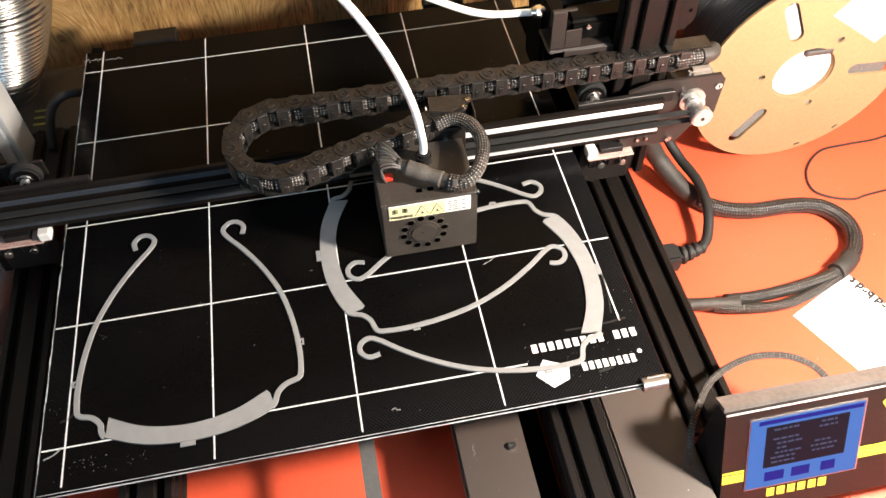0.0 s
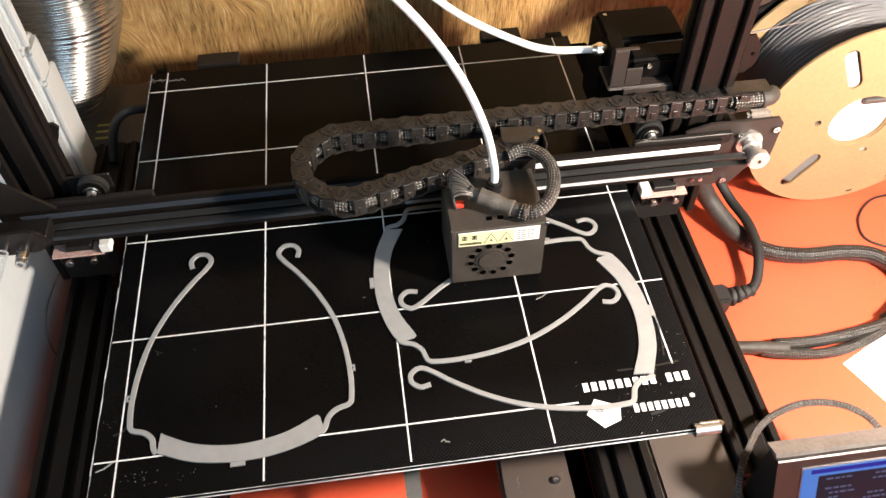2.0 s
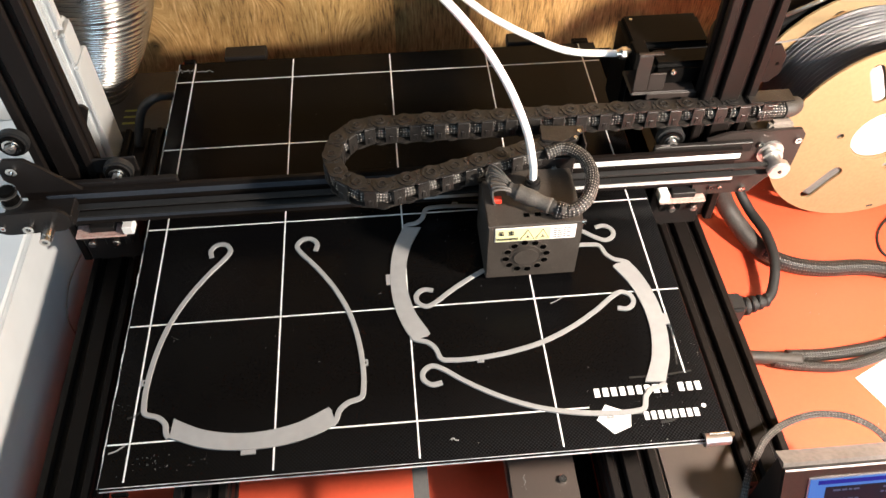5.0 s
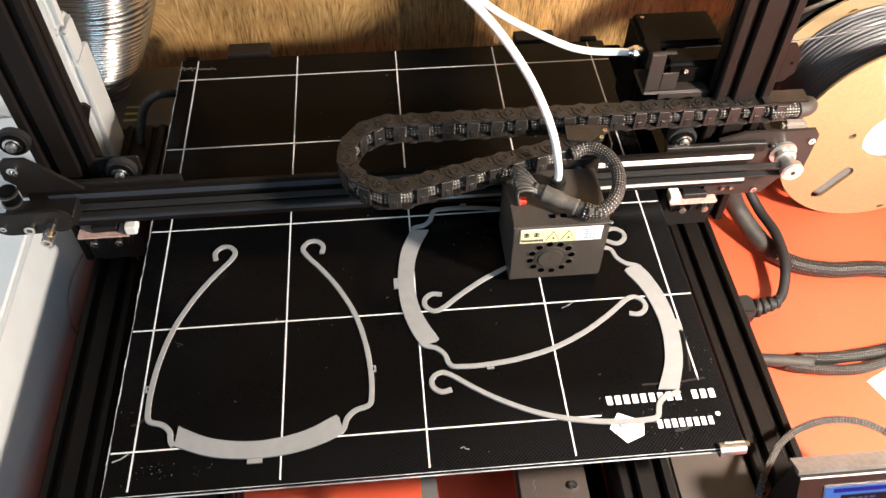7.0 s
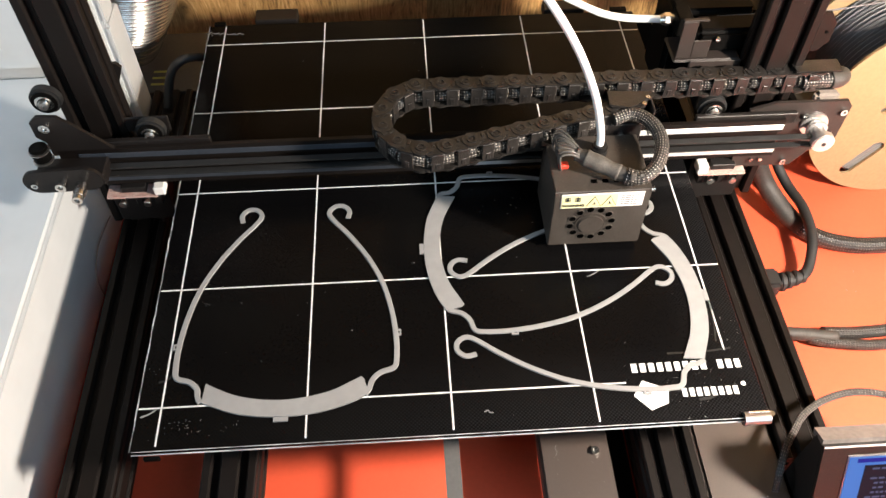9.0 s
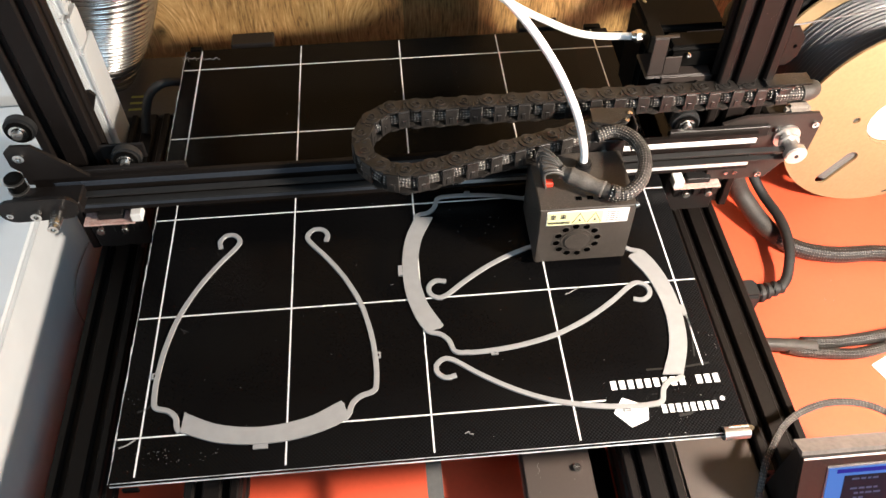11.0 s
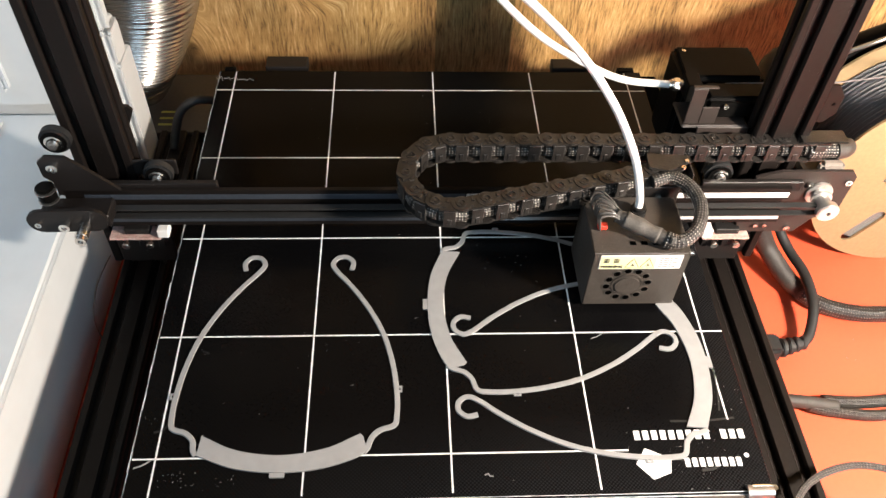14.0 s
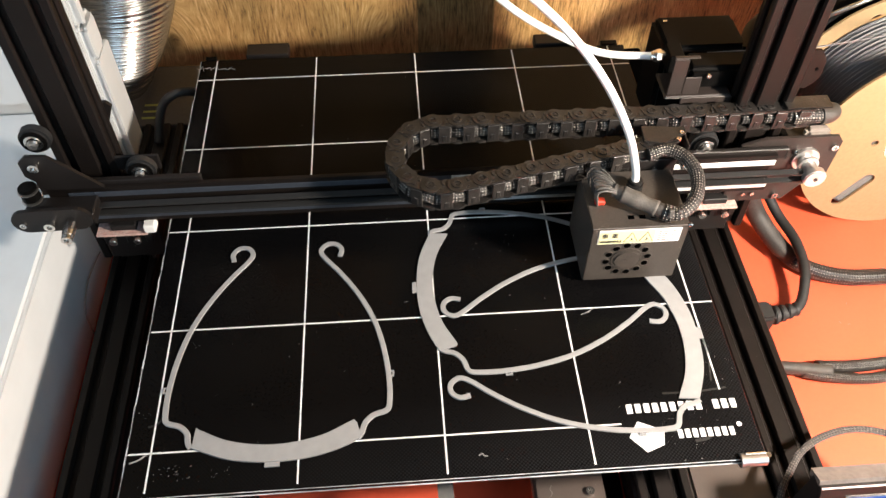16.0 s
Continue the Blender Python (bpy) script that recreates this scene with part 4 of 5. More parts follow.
cyl(bm, (FX - 0.0010, Y0 - 0.0022, FZ + 0.0012), "y", 0.0008, 0.0006, 10)
part("fan_hub", bm, M_HEAD, head, "round black cooling-fan hub")
for k in range(12):
    a = radians(30 * k + 8)
    hole = (FX + 0.0160 * math.cos(a), Y0 - 0.0001, FZ + 0.0160 * math.sin(a))
    vent = part("vent_hole", a_cyl(hole, "y", 0.0027, 0.0007, 16), M_HOLE, head)
    part("vent_rim", ring(bmesh.new(), (hole[0], Y0 - 0.0003, hole[2]), "y", 0.0027, 0.0032, 0.0008, 16), M_HEAD, vent)
for k in range(5):
    part("top_vent", a_box(0.066 + 0.0085 * k, 0.0705 + 0.0085 * k, 0.1215, 0.1250, Z1 + 0.00005, Z1 + 0.0004, 0.0), M_HOLE, head)
sticker = part("warning_label", a_box(0.0433, 0.1052, Y0 - 0.0005, Y0 - 0.0001, 0.1742, 0.1893, 0.0), M_PAPER, head, "white and yellow warning label")
part("yellow_field", a_box(0.0440, 0.0856, Y0 - 0.0009, Y0 - 0.0006, 0.1749, 0.1887, 0.0), M_PALE_YEL, sticker)
UPRIGHT = Matrix(((1, 0, 0, 0), (0, 0, -1, 0), (0, 1, 0, 0), (0, 0, 0, 1)))
words("WARNING", 0.0034, Matrix.Translation((0.0528, Y0 - 0.0011, 0.1774)) @ UPRIGHT, M_INK, sticker)
for x in (0.0480, 0.0555):
    for z in (0.1820, 0.1836, 0.1852):
        part("printed_bar", a_box(x - 0.0021, x + 0.0021, Y0 - 0.00125, Y0 - 0.00095, z, z + 0.0008, 0.0), M_INK, sticker)
    part("printed_bar", a_box(x - 0.0004, x + 0.0004, Y0 - 0.00128, Y0 - 0.00095, 0.1818, 0.1866, 0.0), M_INK, sticker)
for x in (0.0680, 0.0795):
    tri = [(x - 0.0055, 0.1765), (x + 0.0055, 0.1765), (x, 0.1872)]
    small = [(x - 0.0047, 0.1770), (x + 0.0047, 0.1770), (x, 0.1862)]
    M = Matrix.Translation((0, Y0 - 0.00095, 0)) @ UPRIGHT
    part("triangle_sign", prism(bmesh.new(), tri, 0.0, 0.0002, M), M_INK, sticker)
    part("triangle_field", prism(bmesh.new(), small, 0.00021, 0.0004, M), M_PALE_YEL, sticker)
    part("triangle_mark", prism(bmesh.new(), [(x - 0.0016, 0.1784), (x + 0.0018, 0.1784), (x + 0.0012, 0.1792), (x + 0.0002, 0.1812), (x - 0.0006, 0.1812), (x - 0.0002, 0.1794)], 0.00041, 0.0005, M), M_INK, sticker)
for k in range(5):
    for x0, x1 in ((0.0880, 0.0905), (0.0912, 0.0950), (0.0957, 0.0975), (0.0982, 0.1012 - 0.002 * (k % 2))):
        part("printed_bar", a_box(x0, x1, Y0 - 0.0009, Y0 - 0.0006, 0.1766 + 0.0023 * k, 0.1772 + 0.0023 * k, 0.0), M_DARKBOX, sticker)
part("red_block", a_box(0.0440, 0.0512, 0.1360, 0.1415, Z1 + 0.0002, Z1 + 0.0046, 0.0008), M_RED, head, "red silicone heater block cover")
bm = ring(bmesh.new(), (0.0770, 0.1530, Z1 + 0.003), "z", 0.0022, 0.0062, 0.006, 24)
cyl(bm, (0.0770, 0.1530, Z1 + 0.007), "z", 0.0050, 0.004, 24)
part("tube_fitting", bm, M_PLASTIC, head)
M_TAPE_PALE = mat("dusty_pale_tape", (0.085, 0.076, 0.066), 0.65, 0.0, 0.25, 900, 0.2, second=(0.05, 0.045, 0.04), scale2=80, amount=0.7)
M_LEAD = mat("dark_wire_insulation", (0.085, 0.080, 0.074), 0.35, 0.0, 0.1, 200, 0.0)
# wiring on top: taped bundle, frayed leads and the braided loop
loop = spline([(0.0900, 0.1745, 0.2050), (0.1050, 0.1765, 0.2080), (0.1170, 0.1660, 0.2085), (0.1212, 0.1470, 0.2070), (0.1150, 0.1275, 0.2040), (0.1040, 0.1180, 0.2005), (0.0940, 0.1180, 0.1990)], 8)
part("braided_loop", sweep(bmesh.new(), loop, 0.0052, 14), M_BRAID, head, "braided black cable sleeve with pale flecks")
wrap = spline([(0.0965, 0.1172, 0.1990), (0.0870, 0.1215, 0.2002), (0.0740, 0.1292, 0.2022), (0.0620, 0.1358, 0.2042), (0.0560, 0.1392, 0.2050)], 8)
lumps = [0.0056 + 0.0003 * math.sin(k * 0.83) + 0.0004 * math.sin(k * 0.37) for k in range(len(wrap))]
part("taped_sleeve", sweep(bmesh.new(), wrap, lumps, 14), M_TAPE, head)
part("tape_band", sweep(bmesh.new(), wrap[9:25], [r + 0.0007 for r in lumps[9:25]], 14), M_TAPE_PALE, head, "dusty worn tape band")
part("sleeve_stub", sweep(bmesh.new(), wrap[0:7], 0.0064, 14), M_BRAID, head, "frayed braided sleeve end")
fray = random.Random(5)
for k in range(11):
    o = (k - 5) * 0.0020
    lift, curl = fray.uniform(0.0, 0.0035), fray.uniform(0.0, 0.006)
    pts = spline([(0.0590, 0.1385 + o * 0.45, 0.2050 + 0.0012 * (k % 3)), (0.0520 - curl * 0.3, 0.1425 + o * 0.9, 0.2080 + lift), (0.0452 - curl * 0.5, 0.1465 + o * 1.35, 0.2068 + lift), (0.0418 + curl * 0.4, 0.1480 + o * 1.5, 0.2000), (0.0440 + curl * 0.4, 0.1500 + o * 1.3, 0.1905)], 6)
    part("lead", sweep(bmesh.new(), pts, fray.choice((0.00065, 0.00085, 0.00095)), 8), M_LEAD, head)
bm = a_box(0.0915, 0.0950, 0.1125, 0.1147, 0.2010, 0.2080, 0.0004)
box(bm, 0.0985, 0.1015, 0.1140, 0.1156, 0.2000, 0.2062, 0.0004)
part("cable_tie", bm, M_LEAD, head)
# the chain's moving end: a sloped cap over the last link and an upright plate
bm = prism(bmesh.new(), [(0.0880, 0.1825), (0.1030, 0.1785), (0.1225, 0.1890), (0.1225, 0.1955), (0.0890, 0.1985)], 0.2114, 0.2132)
part("chain_cap", bm, M_CHAIN, head)
bm = a_box(0.1212, 0.1226, 0.1760, 0.1960, 0.1850, 0.2112, 0.0004)
box(bm, 0.1000, 0.1226, 0.1962, 0.1974, 0.1850, 0.2112, 0.0004)
end_plate = part("chain_plate", bm, M_PLATE_LIT, head, "black bent chain bracket")
for c in ((0.1145, 0.1812, 0.2132), (0.1185, 0.1885, 0.2132)):
    part("screw", socket_screw(bmesh.new(), c, (0, 0, 1), 0.0018, 0.0014), M_STEEL, end_plate)
for c in ((0.1212, 0.1735, 0.1935), (0.0980, 0.1738, 0.1900)):
    part("screw", socket_screw(bmesh.new(), c, (0, -1, 0), 0.0026, 0.0024), M_STEEL, head)

tube = thing("bowden_tube", "white plastic feed tube rising from the print head", "tube")
pts = spline([(0.0770, 0.1530, 0.1960), (0.0765, 0.1540, 0.2140), (0.0690, 0.1580, 0.2500), (0.0500, 0.1640, 0.2960), (0.0200, 0.1700, 0.3420), (-0.0300, 0.1760, 0.3950), (-0.0900, 0.1800, 0.4400), (-0.1500, 0.1850, 0.4700)], 8)
part("hose", sweep(bmesh.new(), pts, 0.0030, 14), M_PTFE, tube)
tube2 = thing("bowden_tube", "white plastic feed tube arching from the feeder", "tube")
pts = spline([(0.1900, 0.2650, 0.2290), (0.1520, 0.2650, 0.2330), (0.1230, 0.2650, 0.2450), (0.0780, 0.2650, 0.2730), (0.0410, 0.2650, 0.3080), (0.0000, 0.2650, 0.3550), (-0.0450, 0.2600, 0.4100), (-0.1000, 0.2550, 0.4700)], 8)
part("hose", sweep(bmesh.new(), pts, 0.0030, 14), M_PTFE, tube2)

# ---- the filament feeder on the upright ----
feeder = thing("filament_feeder", "black filament feeder with brass-bright fitting on the upright", "feeder")
bm = a_box(0.2000, 0.2700, 0.2670, 0.3140, 0.1500, 0.2340, 0.0040, seg=3)
part("motor", bm, M_BLACK, feeder, "square black stepper motor")
part("base_plate", a_box(0.1962, 0.2520, 0.2335, 0.2662, 0.2080, 0.2110, 0.0015), M_PLATE_LIT, feeder)
part("base_lip", a_box(0.2090, 0.2520, 0.2318, 0.2333, 0.2030, 0.2112, 0.0006), M_PLATE_LIT, feeder)
# bent bracket with a square window
bm = a_box(0.1980, 0.2100, 0.2362, 0.2378, 0.2112, 0.2460, 0.0005)
box(bm, 0.1980, 0.2180, 0.2362, 0.2400, 0.2461, 0.2475, 0.0005)
box(bm, 0.2101, 0.2240, 0.2362, 0.2378, 0.2112, 0.2280, 0.0005)
part("bracket", bm, M_PLATE_LIT, feeder)
part("drive_housing", a_box(0.2140, 0.2700, 0.2410, 0.2655, 0.2112, 0.2330, 0.004, seg=3), M_BLACK, feeder)
bm = a_cyl((0.1945, 0.2650, 0.2290), "x", 0.0054, 0.0048, 6)
ring(bm, (0.1908, 0.2650, 0.2290), "x", 0.0030, 0.0046, 0.0016, 20)
cyl(bm, (0.1985, 0.2650, 0.2290), "x", 0.0040, 0.008, 18)
cyl(bm, (0.1895, 0.2650, 0.2290), "x", 0.0038, 0.003, 18)
part("fitting", bm, M_STEEL, feeder, "bright steel tube fitting")
part("feed_block", a_box(0.2005, 0.2130, 0.2530, 0.2720, 0.2200, 0.2365, 0.001), M_BLACK, feeder)
part("screw", socket_screw(bmesh.new(), (0.2090, 0.3050, 0.2332), (0, 0, 1), 0.0016, 0.0012), M_STEEL, feeder)
part("screw", socket_screw(bmesh.new(), (0.2300, 0.2398, 0.2270), (0, -1, 0), 0.0020, 0.002), M_STEEL, feeder)
bm = prism(bmesh.new(), [(0.2948, 0.2240), (0.3050, 0.2240), (0.3128, 0.2330), (0.3128, 0.2500), (0.3060, 0.2600), (0.2948, 0.2600)], -0.0012, 0.0012, Matrix.Translation((0, 0.2245, 0)) @ UPRIGHT)
side = part("side_plate", bm, M_ALU, feeder)
part("hole", a_cyl((0.3075, 0.2230, 0.2420), "y", 0.0014, 0.0006, 12), M_HOLE, side)
part("mount_plate", a_box(0.2300, 0.2700, 0.2415, 0.2655, 0.1500, 0.2070, 0.001), M_BLACK, feeder)

# ---- the drag chain ----
chain = thing("drag_chain", "dusty black plastic drag chain looping over the beam", "cable chain")
PITCH, RAD, BACK_Y, CHAIN_Z = 0.0195, 0.0360, 0.2195, 0.200
FIX_X = 0.3150
HEAD_END = (0.1150, 0.1900)


def chain_path(shift):
    """Points of the chain's middle line for a head that stands shift metres on: place and heading of each link."""
    ex, ey = HEAD_END[0] + shift, HEAD_END[1]

    def lay(cx):
        cy = BACK_Y - RAD
        d = math.hypot(ex - cx, ey - cy)
        tangent = math.sqrt(max(d * d - RAD * RAD, 1e-9))
        base = math.atan2(ey - cy, ex - cx)
        touch = base - math.acos(RAD / d)
        arc = math.pi / 2 - (touch - 2 * math.pi if touch > math.pi / 2 else touch)
        arc = 2 * math.pi - arc
        return FIX_X - cx, arc, tangent, (cx, cy), touch

    low, high = -0.3, ex - RAD * 1.2
    for _ in range(50):
        mid = (low + high) / 2
        a, arc, t, _, _ = lay(mid)
        if a + arc * RAD + t > LENGTH:
            low = mid
        else:
            high = mid
    a, arc, t, (cx, cy), touch = lay(mid)
    out = []
    for k in range(LINKS):
        s = (k + 0.5) * PITCH
        if s < a:
            out.append((FIX_X - s, BACK_Y, 180.0))
        elif s < a + arc * RAD:
            u = math.pi / 2 + (s - a) / RAD
            out.append((cx + RAD * math.cos(u), cy + RAD * math.sin(u), math.degrees(u) + 90))
        else:
            f = (s - a - arc * RAD) / t
            tx, ty = cx + RAD * math.cos(touch), cy + RAD * math.sin(touch)
            out.append((tx + (ex - tx) * f, ty + (ey - ty) * f, 360 + math.degrees(math.atan2(ey - ty, ex - tx))))
    return out


LINKS = 31
LENGTH = LINKS * PITCH


def link_mesh():
    """One chain link: two scalloped side plates that overlap the next link, bossed pivots, crossbars with a clip."""
    bm = bmesh.new()
    half, hz = 0.0074, 0.0100
    for s in (1, -1):
        disc = circle(0.0062, 0, half, 18)
        tail = [(0.0020, -half * 0.93), (0.0020, half * 0.93), (-0.0100, half * 0.86), (-0.0128, half * 0.45), (-0.0128, -half * 0.45), (-0.0100, -half * 0.86)]
        top = hz * s
        prism(bm, disc, min(top, top - 0.0020 * s), max(top, top - 0.0020 * s))
        prism(bm, tail, min(top - 0.0008 * s, top - 0.0026 * s), max(top - 0.0008 * s, top - 0.0026 * s))
        ring(bm, (0.0062, 0, top + 0.0004 * s), "z", 0.0026, 0.0040, 0.0009, 16)
        cyl(bm, (0.0062, 0, top + 0.0002 * s), "z", 0.0012, 0.0008, 8)
        box(bm, -0.0075, -0.0050, -0.0042, -0.0012, top - 0.0007 * s - 0.0005, top - 0.0007 * s + 0.0009, 0.0)
        box(bm, -0.0048, -0.0030, 0.0008, 0.0042, top - 0.0007 * s - 0.0005, top - 0.0007 * s + 0.0009, 0.0)
    for y in (-half, half - 0.0018):
        box(bm, -0.0072, 0.0022, y, y + 0.0018, -hz + 0.0022, hz - 0.0022, 0.0003)
        box(bm, -0.0042, -0.0008, y - 0.0006, y + 0.0024, -hz + 0.0035, -hz + 0.0095, 0.0003)
    return finish("link", bm, M_CHAIN)


LINK = link_mesh()
CORE = finish("cable_core", sweep(bmesh.new(), [(-0.0108, 0, -0.001), (0, 0, -0.001), (0.0108, 0, -0.001)], 0.0060, 14), M_BRAID)
LINK_OBS = []
for k in range(LINKS):
    ob = new("link", LINK)
    ob.parent = chain
    LINK_OBS.append(ob)
    core = new("cable_core", CORE)
    core.parent = ob
# the chain's fixed end on the motor plate
part("end_bracket", a_box(0.2900, 0.3290, BACK_Y - 0.0080, BACK_Y + 0.0080, CHAIN_Z + 0.0106, CHAIN_Z + 0.0124, 0.0009, seg=2), M_CHAIN, chain)
part("sleeve_end", sweep(bmesh.new(), spline([(0.300, BACK_Y - 0.002, CHAIN_Z - 0.001), (0.315, BACK_Y - 0.002, CHAIN_Z - 0.001), (0.327, BACK_Y - 0.002, CHAIN_Z - 0.001)], 5), 0.0064, 14), M_BRAID, chain)
part("sleeve_end", sweep(bmesh.new(), spline([(0.323, BACK_Y - 0.002, CHAIN_Z - 0.001), (0.332, BACK_Y, CHAIN_Z - 0.002), (0.339, BACK_Y + 0.008, CHAIN_Z - 0.006), (0.338, BACK_Y + 0.020, CHAIN_Z - 0.020), (0.332, BACK_Y + 0.034, CHAIN_Z - 0.05), (0.322, BACK_Y + 0.040, CHAIN_Z - 0.09)], 6), 0.0076, 16), M_TAPE, chain, "matt black taped cable sleeve")
part("plug", a_box(0.3160, 0.3370, 0.2105, 0.2205, 0.1770, 0.1880, 0.003, seg=2), M_DULL, chain, "dull brown-grey plastic plug")

# ---- the spool beside the printer ----
spool = thing("filament_spool", "kraft cardboard spool wound with dark grey filament, standing on the table", "spool")
SX, SZ, SY, SR = 0.4730, 0.1098, 0.2700, 0.1095
FRONTAL = Matrix(((1, 0, 0, 0), (0, 0, 1, 0), (0, 1, 0, 0), (0, 0, 0, 1)))
SLOTS, HOLES = (116, 236, 356), (56, 176, 296)


def flange(y0, y1):
    """A cardboard disc with a round bore, three slots and three small holes."""
    bm = bmesh.new()
    loops = [circle(0, 0, SR, 96), circle(0, 0, 0.0310, 48)]
    for a in HOLES:
        loops.append(circle(0.0445 * math.cos(radians(a)), 0.0445 * math.sin(radians(a)), 0.0036, 16))
    for a in SLOTS:
        c, s = math.cos(radians(a)), math.sin(radians(a))
        w = 0.0069
        out = circle(0.0900, 0, w, 10, -90, 90, False) + circle(0.0555, 0, w, 10, 90, 270, False)
        loops.append([(x * c - y * s, x * s + y * c) for x, y in out])
    edges = []
    for pts in loops:
        vs = [bm.verts.new((x, y, 0)) for x, y in pts]
        edges += [bm.edges.new((vs[i], vs[(i + 1) % len(vs)])) for i in range(len(vs))]
    bmesh.ops.triangle_fill(bm, use_beauty=True, edges=edges)
    made = bmesh.ops.extrude_face_region(bm, geom=bm.faces[:])["geom"]
    bmesh.ops.translate(bm, verts=[g for g in made if isinstance(g, bmesh.types.BMVert)], vec=(0, 0, y1 - y0))
    bmesh.ops.transform(bm, matrix=Matrix.Translation((SX, y0, SZ)) @ FRONTAL, verts=bm.verts[:])
    bmesh.ops.recalc_face_normals(bm, faces=bm.faces[:])
    return bm


part("flange", flange(SY, SY + 0.0026), M_CARD, spool, "kraft cardboard flange with slots")
part("flange", flange(SY + 0.0840, SY + 0.0866), M_CARD, spool)
turns = [(SY + 0.0040, 0.0925)]
for k in range(44):
    y = SY + 0.0052 + 0.0770 * (k / 43)
    turns += [(y - 0.0008, 0.0925), (y, 0.0938 + 0.0009 * math.sin(k * 2.3))]
turns.append((SY + 0.0834, 0.0925))
bm, seg = bmesh.new(), 96
rows = [[bm.verts.new((SX + r * math.cos(2 * math.pi * i / seg), y, SZ + r * math.sin(2 * math.pi * i / seg))) for i in range(seg)] for y, r in turns]
for a, b in zip(rows, rows[1:]):
    for i in range(seg):
        bm.faces.new((a[i], a[(i + 1) % seg], b[(i + 1) % seg], b[i]))
bmesh.ops.recalc_face_normals(bm, faces=bm.faces[:])
part("filament", bm, M_FIL, spool, "tightly wound dark grey filament")
sides = [(SY + 0.0030 + 0.0008 * (k % 2), 0.0330 + 0.00090 * k) for k in range(66)]
bm = bmesh.new()
rows = [[bm.verts.new((SX + r * math.cos(2 * math.pi * i / seg), y, SZ + r * math.sin(2 * math.pi * i / seg))) for i in range(seg)] for y, r in sides]
for a, b in zip(rows, rows[1:]):
    for i in range(seg):
        bm.faces.new((a[i], a[(i + 1) % seg], b[(i + 1) % seg], b[i]))
bmesh.ops.recalc_face_normals(bm, faces=bm.faces[:])
part("winding_side", bm, M_WOUND, spool, "grey edges of the wound filament")
part("core", ring(bmesh.new(), (SX, SY + 0.0433, SZ), "y", 0.0300, 0.0330, 0.0810, 48), M_CARD, spool)
part("hub_plug", a_cyl((SX, SY + 0.0100, SZ), "y", 0.0296, 0.012, 48, bevel=0.001), M_PAPER, spool, "white plastic hub plug")
part("hub_bar", a_box(SX - 0.006, SX + 0.022, SY - 0.001, SY + 0.010, SZ + 0.0215, SZ + 0.0275, 0.001), M_DARKBOX, spool)
for a in (285, 308):
    part("punched_mark", a_box(-0.0030, 0.0030, -0.0003, 0.0003, -0.0010, 0.0010, 0.0), M_INK, spool).matrix_local = pose(SX + 0.1035 * math.cos(radians(a)), SY - 0.0001, SZ + 0.1035 * math.sin(radians(a)), 0, 270 - a, 0)
bm = prism(bmesh.new(), [(0.0057, 0.0672), (0.0630, 0.0280), (0.0850, 0.0560), (0.0300, 0.0960)], 0.0001, 0.0004, Matrix.Translation((SX, SY, SZ)) @ UPRIGHT)
part("label", bm, M_PAPER, spool, "white paper label")
part("filament_end", sweep(bmesh.new(), [(0.2360, 0.2660, 0.2290), (0.3329, 0.2680, 0.2293), (0.3869, 0.2850, 0.2234), (0.4569, 0.3050, 0.2195)], 0.0008, 6), M_FIL, spool)

holder = thing("spool_holder", "black metal arm reaching behind the spool", "spool holder")
part("arm", sweep(bmesh.new(), spline([(0.3000, 0.262, 0.1560), (0.3370, 0.378, 0.1640), (0.3810, 0.378, 0.1690), (0.4264, 0.378, 0.1920), (0.5220, 0.378, 0.2400)], 6), 0.0165, 14), M_BLACK, holder)
part("rod", sweep(bmesh.new(), [(0.3810, 0.3590, 0.1920), (0.4150, 0.3590, 0.2090), (0.5030, 0.3590, 0.2520)], 0.0021, 10), M_SPACER, holder, "bright steel rod")

# ---- the screen unit ----
M_EDGE = mat("worn_grey_sheet_edge", (0.16, 0.14, 0.13), 0.35, 0.2, 0.15, 300, 0.08, second=(0.10, 0.088, 0.08), scale2=30, amount=0.7)
unit = thing("control_screen", "black sheet-metal control unit with lit blue touch screen", "control screen")
N = Matrix.Translation((0.0, -0.062, 0.120)) @ Matrix.Rotation(radians(-25), 4, "X") @ UPRIGHT  # x right, y up the panel, z out of it
bm = prism(bmesh.new(), [(0.2485, -0.098), (0.4260, -0.098), (0.4260, 0.0), (0.2485, 0.0)], -0.0015, 0.0015, N)
panel = part("front_panel", bm, M_PLATE, unit)
# Pale strip stands in for the highlight along the rim.
part("rim_highlight", prism(bmesh.new(), [(0.2487, -0.0012), (0.4258, -0.0012), (0.4258, 0.0002), (0.2487, 0.0002)], 0.0016, 0.0019, N), M_TRACK_GLINT, panel, "painted highlight along the front rim")
bm = prism(bmesh.new(), [(0.2485, -0.0015), (0.4260, -0.0015), (0.4260, 0.0035), (0.2485, 0.0035)], -0.0150, -0.0017, N)
part("top_edge", bm, M_EDGE, unit)
side = [(-0.064, 0.1172), (-0.0545, 0.1170), (-0.0532, 0.080), (-0.0525, 0.030), (-0.0525, 0.0), (-0.112, 0.0), (-0.100, 0.038)]
for x in (0.2490, 0.4240):
    bm = prism(bmesh.new(), side, 0.0, 0.0015, Matrix.Translation((x - 0.0007, 0.0022, -0.0025 + 0.0026)) @ Matrix(((0, 0, 1, 0), (1, 0, 0, 0), (0, 1, 0, 0), (0, 0, 0, 1))))
    part("side_plate", bm, M_PLATE, unit)
bm = prism(bmesh.new(), [(0.2665, -0.0740), (0.3552, -0.0740), (0.3552, -0.0085), (0.2665, -0.0085)], 0.0016, 0.0022, N)
part("screen_border", bm, M_SPACER, panel, "bright screen bezel")
